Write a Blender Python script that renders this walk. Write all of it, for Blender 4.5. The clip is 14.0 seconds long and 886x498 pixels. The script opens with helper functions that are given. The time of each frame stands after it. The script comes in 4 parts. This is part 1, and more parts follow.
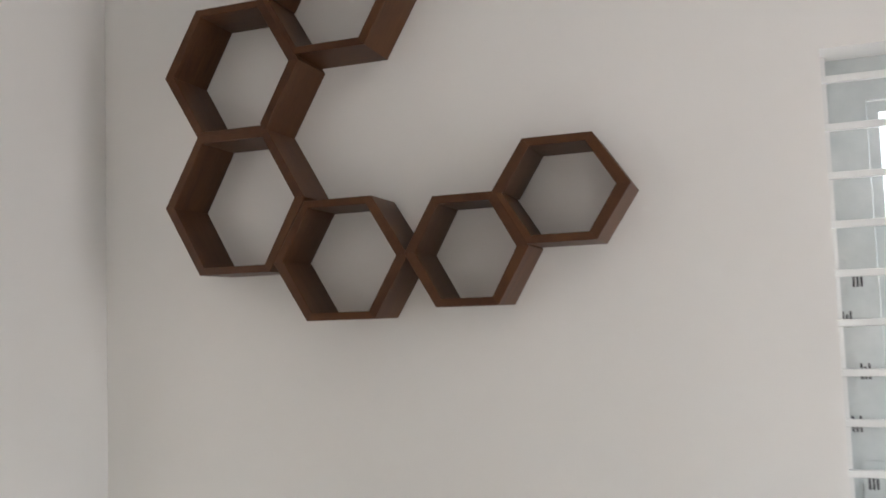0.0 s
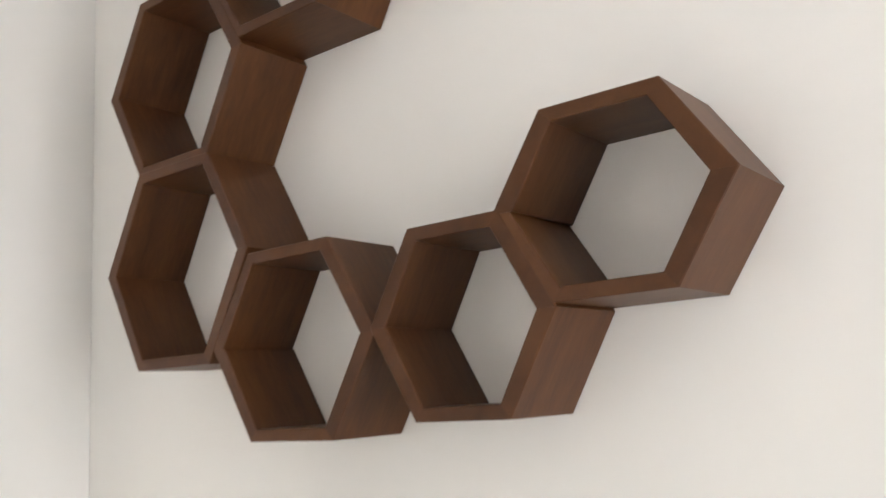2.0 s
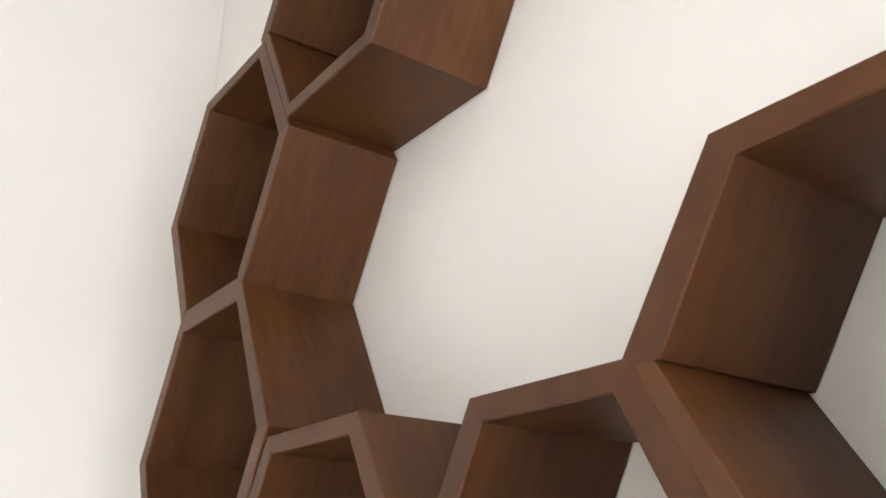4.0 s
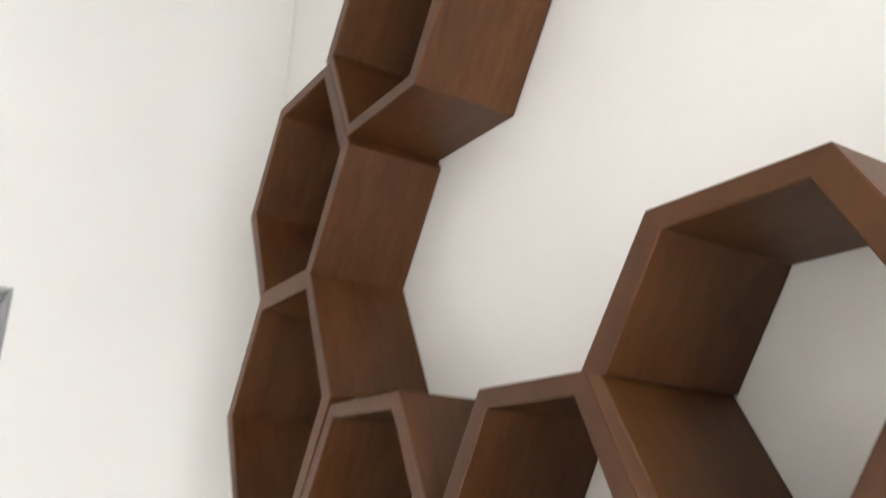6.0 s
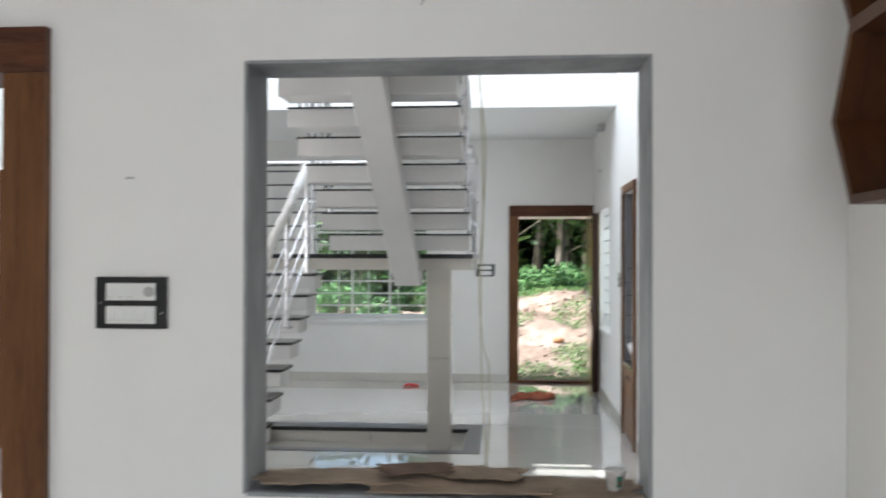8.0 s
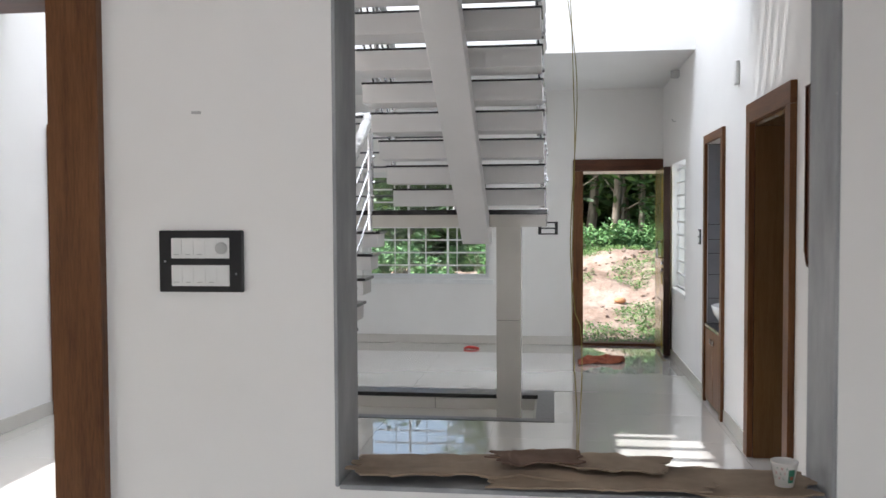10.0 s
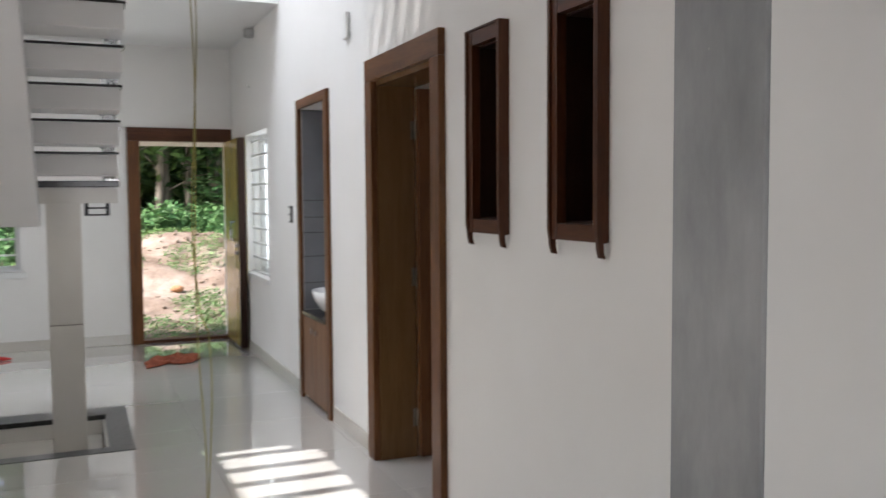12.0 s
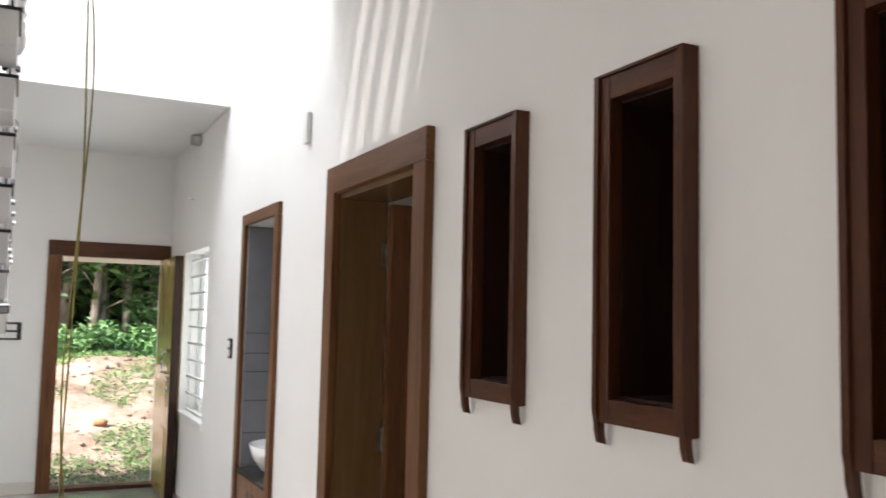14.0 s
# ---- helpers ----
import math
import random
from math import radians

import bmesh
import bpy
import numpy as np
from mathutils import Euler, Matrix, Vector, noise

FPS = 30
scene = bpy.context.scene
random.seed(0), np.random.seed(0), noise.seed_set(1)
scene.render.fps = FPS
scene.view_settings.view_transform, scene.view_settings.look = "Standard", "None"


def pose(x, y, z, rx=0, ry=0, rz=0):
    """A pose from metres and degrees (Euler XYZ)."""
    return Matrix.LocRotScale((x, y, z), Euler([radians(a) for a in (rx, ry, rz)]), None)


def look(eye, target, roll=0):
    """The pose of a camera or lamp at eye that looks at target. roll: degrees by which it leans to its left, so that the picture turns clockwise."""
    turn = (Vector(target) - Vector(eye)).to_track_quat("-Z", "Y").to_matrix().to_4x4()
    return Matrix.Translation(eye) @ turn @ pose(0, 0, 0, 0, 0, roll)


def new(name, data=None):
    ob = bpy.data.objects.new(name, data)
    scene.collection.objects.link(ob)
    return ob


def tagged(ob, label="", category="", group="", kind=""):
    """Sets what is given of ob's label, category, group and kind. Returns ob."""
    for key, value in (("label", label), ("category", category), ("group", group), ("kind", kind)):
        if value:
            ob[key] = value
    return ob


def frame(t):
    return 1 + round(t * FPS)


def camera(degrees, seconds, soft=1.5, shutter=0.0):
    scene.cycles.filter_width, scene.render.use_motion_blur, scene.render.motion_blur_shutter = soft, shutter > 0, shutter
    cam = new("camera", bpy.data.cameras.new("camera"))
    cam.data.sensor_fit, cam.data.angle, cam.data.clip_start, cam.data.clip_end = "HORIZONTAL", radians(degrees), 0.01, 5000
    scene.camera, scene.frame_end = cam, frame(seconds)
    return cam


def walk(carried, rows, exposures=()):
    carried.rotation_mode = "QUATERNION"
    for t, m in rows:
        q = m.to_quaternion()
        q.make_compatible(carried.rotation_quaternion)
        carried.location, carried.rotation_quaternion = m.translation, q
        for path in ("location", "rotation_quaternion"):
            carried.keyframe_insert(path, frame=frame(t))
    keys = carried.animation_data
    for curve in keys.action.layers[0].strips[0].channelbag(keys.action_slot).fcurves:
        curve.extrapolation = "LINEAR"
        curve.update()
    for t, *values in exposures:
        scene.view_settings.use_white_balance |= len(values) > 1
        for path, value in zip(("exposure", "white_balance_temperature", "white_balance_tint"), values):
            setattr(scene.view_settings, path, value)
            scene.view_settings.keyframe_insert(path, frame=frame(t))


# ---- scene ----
cam = camera(54.0, 14.0, 1.5, 0.4)

PATH = [
    (0, (-0.097, 0.302, 1.509), (-0.751, 2.186, 1.659), -2.1),
    (0.5, (0.006, 0.576, 1.507), (-0.838, 2.375, 1.733), -2.7),
    (1, (0.117, 0.852, 1.538), (-0.946, 2.538, 1.708), -0.7),
    (1.5, (0.061, 1.109, 1.537), (-1.075, 2.733, 1.81), -0.5),
    (2, (-0.018, 1.423, 1.564), (-1.229, 2.979, 1.897), -3.1),
    (2.5, (-0.023, 1.698, 1.577), (-1.455, 3.023, 2.015), -0.7),
    (3, (-0.098, 1.859, 1.608), (-1.616, 3.062, 2.107), -0.3),
    (3.5, (-0.263, 1.973, 1.654), (-1.729, 3.151, 2.334), -0.1),
    (3.7, (-0.317, 2.004, 1.674), (-1.815, 3.117, 2.394), 0.2),
    (5.8, (-0.148, 1.903, 1.691), (-1.722, 2.927, 2.379), 0.8),
    (6, (-0.103, 1.911, 1.687), (-1.743, 2.89, 2.278), 2.6),
    (6.5, (0.067, 1.856, 1.618), (-1.727, 2.669, 1.966), 4.8),
    (7, (0.24, 1.827, 1.582), (-1.694, 2.299, 1.771), 4.2),
    (7.5, (0.371, 1.731, 1.562), (-1.623, 1.816, 1.693), 0.9),
    (8, (0.444, 1.662, 1.528), (-1.55, 1.500, 1.543), 0.1),
    (8.2, (0.442, 1.650, 1.52), (-1.543, 1.399, 1.511), -0.1),
    (10.3, (-0.111, 1.362, 1.486), (-2.094, 1.121, 1.392), -0.3),
    (10.5, (-0.214, 1.327, 1.465), (-2.206, 1.188, 1.367), -0.1),
    (11, (-0.494, 1.25, 1.471), (-2.489, 1.359, 1.378), 0.4),
    (11.5, (-0.763, 1.135, 1.46), (-2.703, 1.607, 1.345), 0.1),
    (12, (-1.035, 1.105, 1.443), (-2.872, 1.886, 1.321), -0.4),
    (12.5, (-1.325, 1.188, 1.46), (-3.089, 2.128, 1.396), 0.6),
    (13, (-1.56, 1.236, 1.482), (-3.276, 2.264, 1.513), 1.2),
    (13.5, (-1.779, 1.288, 1.503), (-3.496, 2.306, 1.624), 0.9),
    (14, (-1.934, 1.375, 1.518), (-3.725, 2.251, 1.682), 1.3),
]
EXPOSURES = [(t, stops, kelvin, 13 if t < 1.2 else 11 if t < 5.5 else 9.5 if t < 9 else 13.5) for t, stops, kelvin in (
    (0.0, 1.2, 6300), (0.5, 1.2, 6300), (1.0, 1.33, 6350), (1.5, 1.58, 6350), (2.0, 1.98, 6320), (2.5, 2.22, 6300), (3.0, 2.36, 6300), (3.7, 2.4, 6300), (5.8, 2.28, 6200), (6.5, 2.18, 6120),
    (7.0, 1.65, 6050), (7.5, 1.25, 6000), (8.2, 1.08, 5980), (10.3, 0.95, 6120), (11.0, 0.9, 6180), (12.0, 0.9, 6220), (12.5, 0.88, 6220), (13.0, 1.06, 6280), (14.0, 1.27, 6430))]
walk(cam, [(t, look(eye, target, roll)) for t, eye, target, roll in PATH],
     exposures=EXPOSURES)

# ---------------------------------------------------------------- light
SUN_WAY = Vector((-0.36, 0.9, -1.0)).normalized()
world = bpy.data.worlds.new("world")
scene.world = world
world.use_nodes = True
wn = world.node_tree
sky = wn.nodes.new("ShaderNodeTexSky")
sky.sky_type = "NISHITA"
sky.sun_disc = False
sky.dust_density, sky.air_density = 5.0, 1.3
sky.sun_elevation = math.asin(-SUN_WAY.z)
sky.sun_rotation = math.atan2(-SUN_WAY.x, -SUN_WAY.y)
wn.links.new(sky.outputs[0], wn.nodes["Background"].inputs[0])
wn.nodes["Background"].inputs[1].default_value = 0.15


def lamp(name, kind, energy, m, color=(1, 1, 1), **kw):
    li = bpy.data.lights.new(name, kind)
    li.energy, li.color = energy, color
    if kind == "AREA":
        li.shape, li.size, li.size_y = "RECTANGLE", kw["size"][0], kw["size"][1]
    if kind == "SUN":
        li.angle = radians(0.5)
    ob = new(name, li)
    ob.matrix_world = m
    return ob


sun = lamp("sun", "SUN", 5.0, look((0, 0, 20), Vector((0, 0, 20)) + SUN_WAY), (1.0, 0.96, 0.89))
# daylight area lamps; the hall, east and south openings are unseen additions
lamp("hall_fill_lamp", "AREA", 11, look((-3.9, -2.37, 1.55), (-3.9, 2, 1.5)), (1.0, 0.97, 0.94), size=(2.0, 1.4))
lamp("lobby_window_lamp", "AREA", 7.5, look((-8.815, 2.843, 1.38), (-8.815, 0, 1.3)), (0.98, 1.0, 0.97), size=(0.85, 1.15))
lamp("skylight_lamp", "AREA", 88, look((-6.75, 0.4, 5.95), (-6.75, 0.4, 0)), (0.93, 0.96, 1.0), size=(1.6, 3.6))
lamp("east_unseen_window_lamp", "AREA", 9.5, look((2.18, 1.75, 1.45), (-2, 1.9, 1.4)), (0.98, 0.99, 1.0), size=(1.4, 1.3))
lamp("south_fill_lamp", "AREA", 1.0, look((0.2, -1.98, 1.6), (-0.4, 2, 1.6)), (1.0, 0.99, 0.98), size=(1.7, 1.3))
lamp("north_window_lamp", "AREA", 6.5, look((0.9, 2.87, 1.55), (0.6, 0, 1.2)), (0.97, 0.99, 1.0), size=(1.4, 1.1))


# ---------------------------------------------------------------- materials
def nodes_of(name):
    m = bpy.data.materials.new(name)
    m.use_nodes = True
    return m, m.node_tree, m.node_tree.nodes["Principled BSDF"]


def ramp(nt, fac, stops):
    r = nt.nodes.new("ShaderNodeValToRGB")
    r.color_ramp.elements[0].position, r.color_ramp.elements[1].position = stops[0][0], stops[-1][0]
    r.color_ramp.elements[0].color, r.color_ramp.elements[1].color = (*stops[0][1], 1), (*stops[-1][1], 1)
    for p, c in stops[1:-1]:
        r.color_ramp.elements.new(p).color = (*c, 1)
    nt.links.new(fac, r.inputs[0])
    return r


def noise_tex(nt, scale, detail=4, stretch=(1, 1, 1), rough=0.55, distort=0.0, random_shift=False):
    co = nt.nodes.new("ShaderNodeTexCoord")
    mp = nt.nodes.new("ShaderNodeMapping")
    mp.inputs["Scale"].default_value = stretch
    nt.links.new(co.outputs["Object"], mp.inputs[0])
    src = mp.outputs[0]
    if random_shift:
        info = nt.nodes.new("ShaderNodeObjectInfo")
        mul = nt.nodes.new("ShaderNodeVectorMath")
        mul.operation = "MULTIPLY_ADD"
        mul.inputs[1].default_value = (7.3, 5.1, 9.7)
        nt.links.new(info.outputs["Random"], mul.inputs[0])
        nt.links.new(src, mul.inputs[2])
        src = mul.outputs[0]
    n = nt.nodes.new("ShaderNodeTexNoise")
    n.inputs["Scale"].default_value, n.inputs["Detail"].default_value = scale, detail
    n.inputs["Roughness"].default_value, n.inputs["Distortion"].default_value = rough, distort
    nt.links.new(src, n.inputs["Vector"])
    return n.outputs["Fac"]


def bump(nt, bs, height, strength, dist=0.002):
    b = nt.nodes.new("ShaderNodeBump")
    b.inputs["Strength"].default_value, b.inputs["Distance"].default_value = strength, dist
    nt.links.new(height, b.inputs["Height"])
    nt.links.new(b.outputs[0], bs.inputs["Normal"])


def plain(name, a, b, rough=0.6, scale=6, metal=0.0, relief=0.1, fine=90, stretch=(1, 1, 1), spec=0.5, coat=0.0):
    """Two tones mixed by broad noise, with fine relief."""
    m, nt, bs = nodes_of(name)
    f = noise_tex(nt, scale, 5, stretch)
    r = ramp(nt, f, [(0.3, a), (0.7, b)])
    nt.links.new(r.outputs[0], bs.inputs["Base Color"])
    bs.inputs["Roughness"].default_value, bs.inputs["Metallic"].default_value = rough, metal
    bs.inputs["Specular IOR Level"].default_value = spec
    bs.inputs["Coat Weight"].default_value = coat
    if relief:
        bump(nt, bs, noise_tex(nt, fine, 3, stretch), relief)
    return m


def wood(name, dark, mid, light, stretch, rough=0.38, scale=5.0):
    m, nt, bs = nodes_of(name)
    broad = noise_tex(nt, scale * 0.55, 3, stretch, 0.5, 0.6, True)
    fine = noise_tex(nt, scale * 4.0, 6, stretch, 0.65, 0.3, True)
    mix = nt.nodes.new("ShaderNodeMath")
    mix.operation = "MULTIPLY_ADD"
    mix.inputs[1].default_value = 0.45
    nt.links.new(fine, mix.inputs[0])
    half = nt.nodes.new("ShaderNodeMath")
    half.operation = "MULTIPLY"
    half.inputs[1].default_value = 0.55
    nt.links.new(broad, half.inputs[0])
    nt.links.new(half.outputs[0], mix.inputs[2])
    r = ramp(nt, mix.outputs[0], [(0.36, dark), (0.5, mid), (0.66, light)])
    nt.links.new(r.outputs[0], bs.inputs["Base Color"])
    bs.inputs["Roughness"].default_value = rough
    bs.inputs["Specular IOR Level"].default_value = 0.25
    bump(nt, bs, fine, 0.12, 0.001)
    return m


T1, T2, T3 = (0.070, 0.030, 0.016), (0.118, 0.052, 0.027), (0.165, 0.078, 0.042)
SHELF = wood("shelf_wood", (0.056, 0.0195, 0.0062), (0.080, 0.0293, 0.0088), (0.106, 0.0415, 0.0125), (1.0, 5.0, 1.0), 0.42)
SHELF.node_tree.nodes["Principled BSDF"].inputs["Specular IOR Level"].default_value = 0.28
TEAK_V = wood("teak_upright", (0.080, 0.0310, 0.0115), (0.134, 0.0550, 0.0205), (0.176, 0.079, 0.032), (9, 9, 0.8))
TEAK_H = wood("teak_rail", (0.080, 0.0310, 0.0115), (0.134, 0.0550, 0.0205), (0.176, 0.079, 0.032), (0.8, 9, 9))
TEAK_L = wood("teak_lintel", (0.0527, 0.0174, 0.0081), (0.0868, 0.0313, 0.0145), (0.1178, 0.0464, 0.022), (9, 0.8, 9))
WALNUT_V = wood("walnut_upright", (0.046, 0.0135, 0.0048), (0.072, 0.0225, 0.0078), (0.100, 0.0335, 0.0115), (9, 9, 0.8))
WALNUT_H = wood("walnut_rail", (0.046, 0.0135, 0.0048), (0.072, 0.0225, 0.0078), (0.100, 0.0335, 0.0115), (0.8, 9, 9))
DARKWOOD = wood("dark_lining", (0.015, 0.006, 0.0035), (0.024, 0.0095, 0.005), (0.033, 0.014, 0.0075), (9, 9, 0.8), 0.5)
LAMINATE = wood("cabinet_laminate", (0.14, 0.068, 0.034), (0.20, 0.10, 0.052), (0.26, 0.14, 0.08), (9, 9, 0.7), 0.35)
# varnished teak whose gold base colour imitates the reflected outdoors
SHEENWOOD = wood("teak_with_painted_sheen", (0.27, 0.20, 0.045), (0.40, 0.30, 0.08), (0.50, 0.39, 0.12), (9, 9, 0.7), 0.12)
LEAFWOOD = wood("door_veneer", (0.125, 0.066, 0.026), (0.152, 0.082, 0.033), (0.176, 0.098, 0.041), (9, 9, 0.7), 0.25)

PLASTER = plain("white_wall_paint", (0.80, 0.79, 0.765), (0.84, 0.835, 0.815), 0.62, 1.3, 0, 0.05, 60)
CEIL = plain("white_ceiling_paint", (0.80, 0.80, 0.785), (0.84, 0.84, 0.83), 0.7, 1.0, 0, 0.04, 60)

def cement_mat():
    """Bare cement plaster: trowel clouds, long streaks and a few white paint splashes."""
    m, nt, bs = nodes_of("grey_cement_plaster")
    clouds = ramp(nt, noise_tex(nt, 4.2, 7, (1, 1, 0.4), 0.62), [(0.32, (0.235, 0.243, 0.250)), (0.52, (0.325, 0.335, 0.343)), (0.70, (0.425, 0.435, 0.440))])
    streak = ramp(nt, noise_tex(nt, 5, 6, (1.2, 1.2, 0.3), 0.65), [(0.38, (0.90, 0.90, 0.905)), (0.62, (1.06, 1.06, 1.06))])
    mul = nt.nodes.new("ShaderNodeMix")
    mul.data_type, mul.blend_type = "RGBA", "MULTIPLY"
    mul.inputs["Factor"].default_value = 1.0
    nt.links.new(clouds.outputs[0], mul.inputs["A"])
    nt.links.new(streak.outputs[0], mul.inputs["B"])
    spot = ramp(nt, noise_tex(nt, 22, 3, (1, 1, 0.5)), [(0.735, (0, 0, 0)), (0.76, (1, 1, 1))])
    mix = nt.nodes.new("ShaderNodeMix")
    mix.data_type = "RGBA"
    nt.links.new(spot.outputs[0], mix.inputs["Factor"])
    nt.links.new(mul.outputs["Result"], mix.inputs["A"])
    mix.inputs["B"].default_value = (0.6, 0.6, 0.58, 1)
    nt.links.new(mix.outputs["Result"], bs.inputs["Base Color"])
    bs.inputs["Roughness"].default_value = 0.85
    bump(nt, bs, noise_tex(nt, 40, 5), 0.3, 0.003)
    return m


CEMENT = cement_mat()
TILE = plain("polished_ivory_tile", (0.60, 0.585, 0.55), (0.64, 0.625, 0.59), 0.02, 1.4, 0, 0.0, 60, spec=0.6, coat=1.0)
SKIRT = plain("ivory_skirting_tile", (0.58, 0.555, 0.505), (0.63, 0.605, 0.555), 0.14, 2.0, 0, 0.0)
POSTTILE = plain("ivory_cladding_tile", (0.60, 0.58, 0.53), (0.66, 0.64, 0.59), 0.16, 2.0, 0, 0.0)
TILE.node_tree.nodes["Principled BSDF"].inputs["IOR"].default_value = 1.7
GROUT = plain("grey_grout", (0.20, 0.19, 0.175), (0.28, 0.27, 0.25), 0.85, 20, 0, 0.2)
GRANITE = plain("black_granite", (0.012, 0.012, 0.013), (0.035, 0.034, 0.034), 0.12, 60, 0, 0.0)
GREYGRAN = plain("grey_granite_border", (0.075, 0.075, 0.077), (0.125, 0.125, 0.127), 0.3, 40, 0, 0.03)
STAIRWHITE = plain("white_painted_concrete", (0.72, 0.72, 0.715), (0.78, 0.78, 0.775), 0.5, 2.0, 0, 0.06)
STEEL = plain("brushed_stainless_steel", (0.55, 0.55, 0.56), (0.68, 0.68, 0.69), 0.22, 20, 1.0, 0.04)
DARKSTEEL = plain("dark_steel_rod", (0.06, 0.06, 0.065), (0.10, 0.10, 0.105), 0.35, 20, 0.6, 0.04)
WRAP = plain("white_protective_film", (0.70, 0.70, 0.69), (0.82, 0.82, 0.80), 0.35, 30, 0, 0.4, 40)
BLACKPL = plain("black_plastic", (0.008, 0.008, 0.009), (0.014, 0.014, 0.015), 0.35, 15, 0, 0.03)
WHITEPL = plain("white_plastic", (0.74, 0.74, 0.72), (0.79, 0.79, 0.77), 0.35, 15, 0, 0.02)
GREYPL = plain("grey_plastic", (0.40, 0.40, 0.39), (0.47, 0.47, 0.46), 0.45, 15, 0, 0.02)
WINWHITE = plain("white_window_enamel", (0.74, 0.75, 0.74), (0.80, 0.81, 0.80), 0.35, 8, 0, 0.03)
FRAMEFILM = plain("film_wrapped_frame", (0.52, 0.575, 0.58), (0.66, 0.70, 0.70), 0.2, 9, 0, 0.25, 30)
GREYTILE = plain("slate_grey_wall_tile", (0.20, 0.205, 0.225), (0.25, 0.255, 0.275), 0.3, 5, 0, 0.03)
CERAMIC = plain("white_ceramic", (0.80, 0.80, 0.79), (0.84, 0.84, 0.83), 0.08, 3, 0, 0.0)
CARD = plain("brown_cardboard", (0.21, 0.155, 0.11), (0.37, 0.285, 0.205), 0.85, 7, 0, 0.5, 30)
CARDTORN = plain("torn_inner_cardboard", (0.12, 0.07, 0.045), (0.20, 0.125, 0.085), 0.9, 12, 0, 0.7, 35)
CLOTH = plain("rust_red_cloth", (0.16, 0.035, 0.015), (0.30, 0.085, 0.04), 0.9, 14, 0, 0.6, 60)
REDPL = plain("red_plastic_scrap", (0.50, 0.02, 0.015), (0.62, 0.04, 0.03), 0.4, 14, 0, 0.05)
OLDBRASS = plain("dull_hinge_steel", (0.16, 0.14, 0.11), (0.26, 0.23, 0.19), 0.4, 20, 0.8, 0.05)
JOINT = plain("dark_tile_joint", (0.035, 0.035, 0.038), (0.06, 0.06, 0.062), 0.85, 20, 0, 0.1)
WIRE = plain("yellow_green_wire", (0.20, 0.165, 0.03), (0.30, 0.25, 0.055), 0.45, 20, 0, 0.0)
PAPER = plain("white_paper_cup", (0.74, 0.73, 0.70), (0.80, 0.79, 0.77), 0.5, 20, 0, 0.05)
GREENINK = plain("green_print", (0.03, 0.16, 0.10), (0.05, 0.22, 0.14), 0.5, 20, 0, 0.0)
REDINK = plain("red_print", (0.45, 0.04, 0.03), (0.55, 0.07, 0.05), 0.5, 20, 0, 0.0)
INK = plain("dark_print", (0.05, 0.05, 0.06), (0.09, 0.09, 0.10), 0.5, 20, 0, 0.0)
BARK = plain("tree_bark", (0.10, 0.08, 0.06), (0.34, 0.31, 0.26), 0.9, 9, 0, 0.9, 25, (1, 1, 0.3))


def glass_of(name, tint=(0.93, 0.96, 0.96)):
    m, nt, bs = nodes_of(name)
    bs.inputs["Base Color"].default_value = (*tint, 1)
    bs.inputs["Transmission Weight"].default_value = 1
    bs.inputs["Roughness"].default_value = 0.02
    bs.inputs["IOR"].default_value = 1.45
    return m


GLASS = glass_of("window_glass")


def film_mat():
    m, nt, bs = nodes_of("milky_protective_film")
    tr = nt.nodes.new("ShaderNodeBsdfTranslucent")
    tr.inputs[0].default_value = (0.85, 0.87, 0.87, 1)
    bs.inputs["Base Color"].default_value = (0.8, 0.82, 0.82, 1)
    bs.inputs["Roughness"].default_value = 0.25
    mix = nt.nodes.new("ShaderNodeMixShader")
    nt.links.new(ramp(nt, noise_tex(nt, 7, 4), [(0.3, (0.55, 0.55, 0.55)), (0.7, (0.75, 0.75, 0.75))]).outputs[0], mix.inputs[0])
    nt.links.new(bs.outputs[0], mix.inputs[1])
    nt.links.new(tr.outputs[0], mix.inputs[2])
    nt.links.new(mix.outputs[0], nt.nodes["Material Output"].inputs[0])
    return m


FILM = film_mat()


def leaf_mat(name, a, b, c):
    m, nt, bs = nodes_of(name)
    geo = nt.nodes.new("ShaderNodeNewGeometry")
    r = ramp(nt, geo.outputs["Random Per Island"], [(0.0, a), (0.5, b), (1.0, c)])
    nt.links.new(r.outputs[0], bs.inputs["Base Color"])
    bs.inputs["Roughness"].default_value = 0.5
    bs.inputs["Transmission Weight"].default_value = 0.0
    bs.inputs["Subsurface Weight"].default_value = 0.0
    return m


LEAF = leaf_mat("bush_leaves", (0.04, 0.12, 0.035), (0.09, 0.22, 0.07), (0.17, 0.31, 0.11))
# tree foliage: woodland shade is put into these dark greens
LEAFD = leaf_mat("shaded_tree_leaves", (0.018, 0.05, 0.012), (0.035, 0.09, 0.02), (0.08, 0.15, 0.03))
GRASSM = leaf_mat("low_weeds", (0.06, 0.14, 0.035), (0.11, 0.22, 0.055), (0.20, 0.30, 0.11))


def soil_mat():
    m, nt, bs = nodes_of("dry_earth")
    a = noise_tex(nt, 1.6, 9, rough=0.7)
    r = ramp(nt, a, [(0.30, (0.10, 0.066, 0.045)), (0.47, (0.24, 0.178, 0.136)), (0.64, (0.38, 0.315, 0.262))])
    nt.links.new(r.outputs[0], bs.inputs["Base Color"])
    bs.inputs["Roughness"].default_value = 0.95
    bump(nt, bs, noise_tex(nt, 14, 6), 0.8, 0.03)
    return m


SOIL = soil_mat()


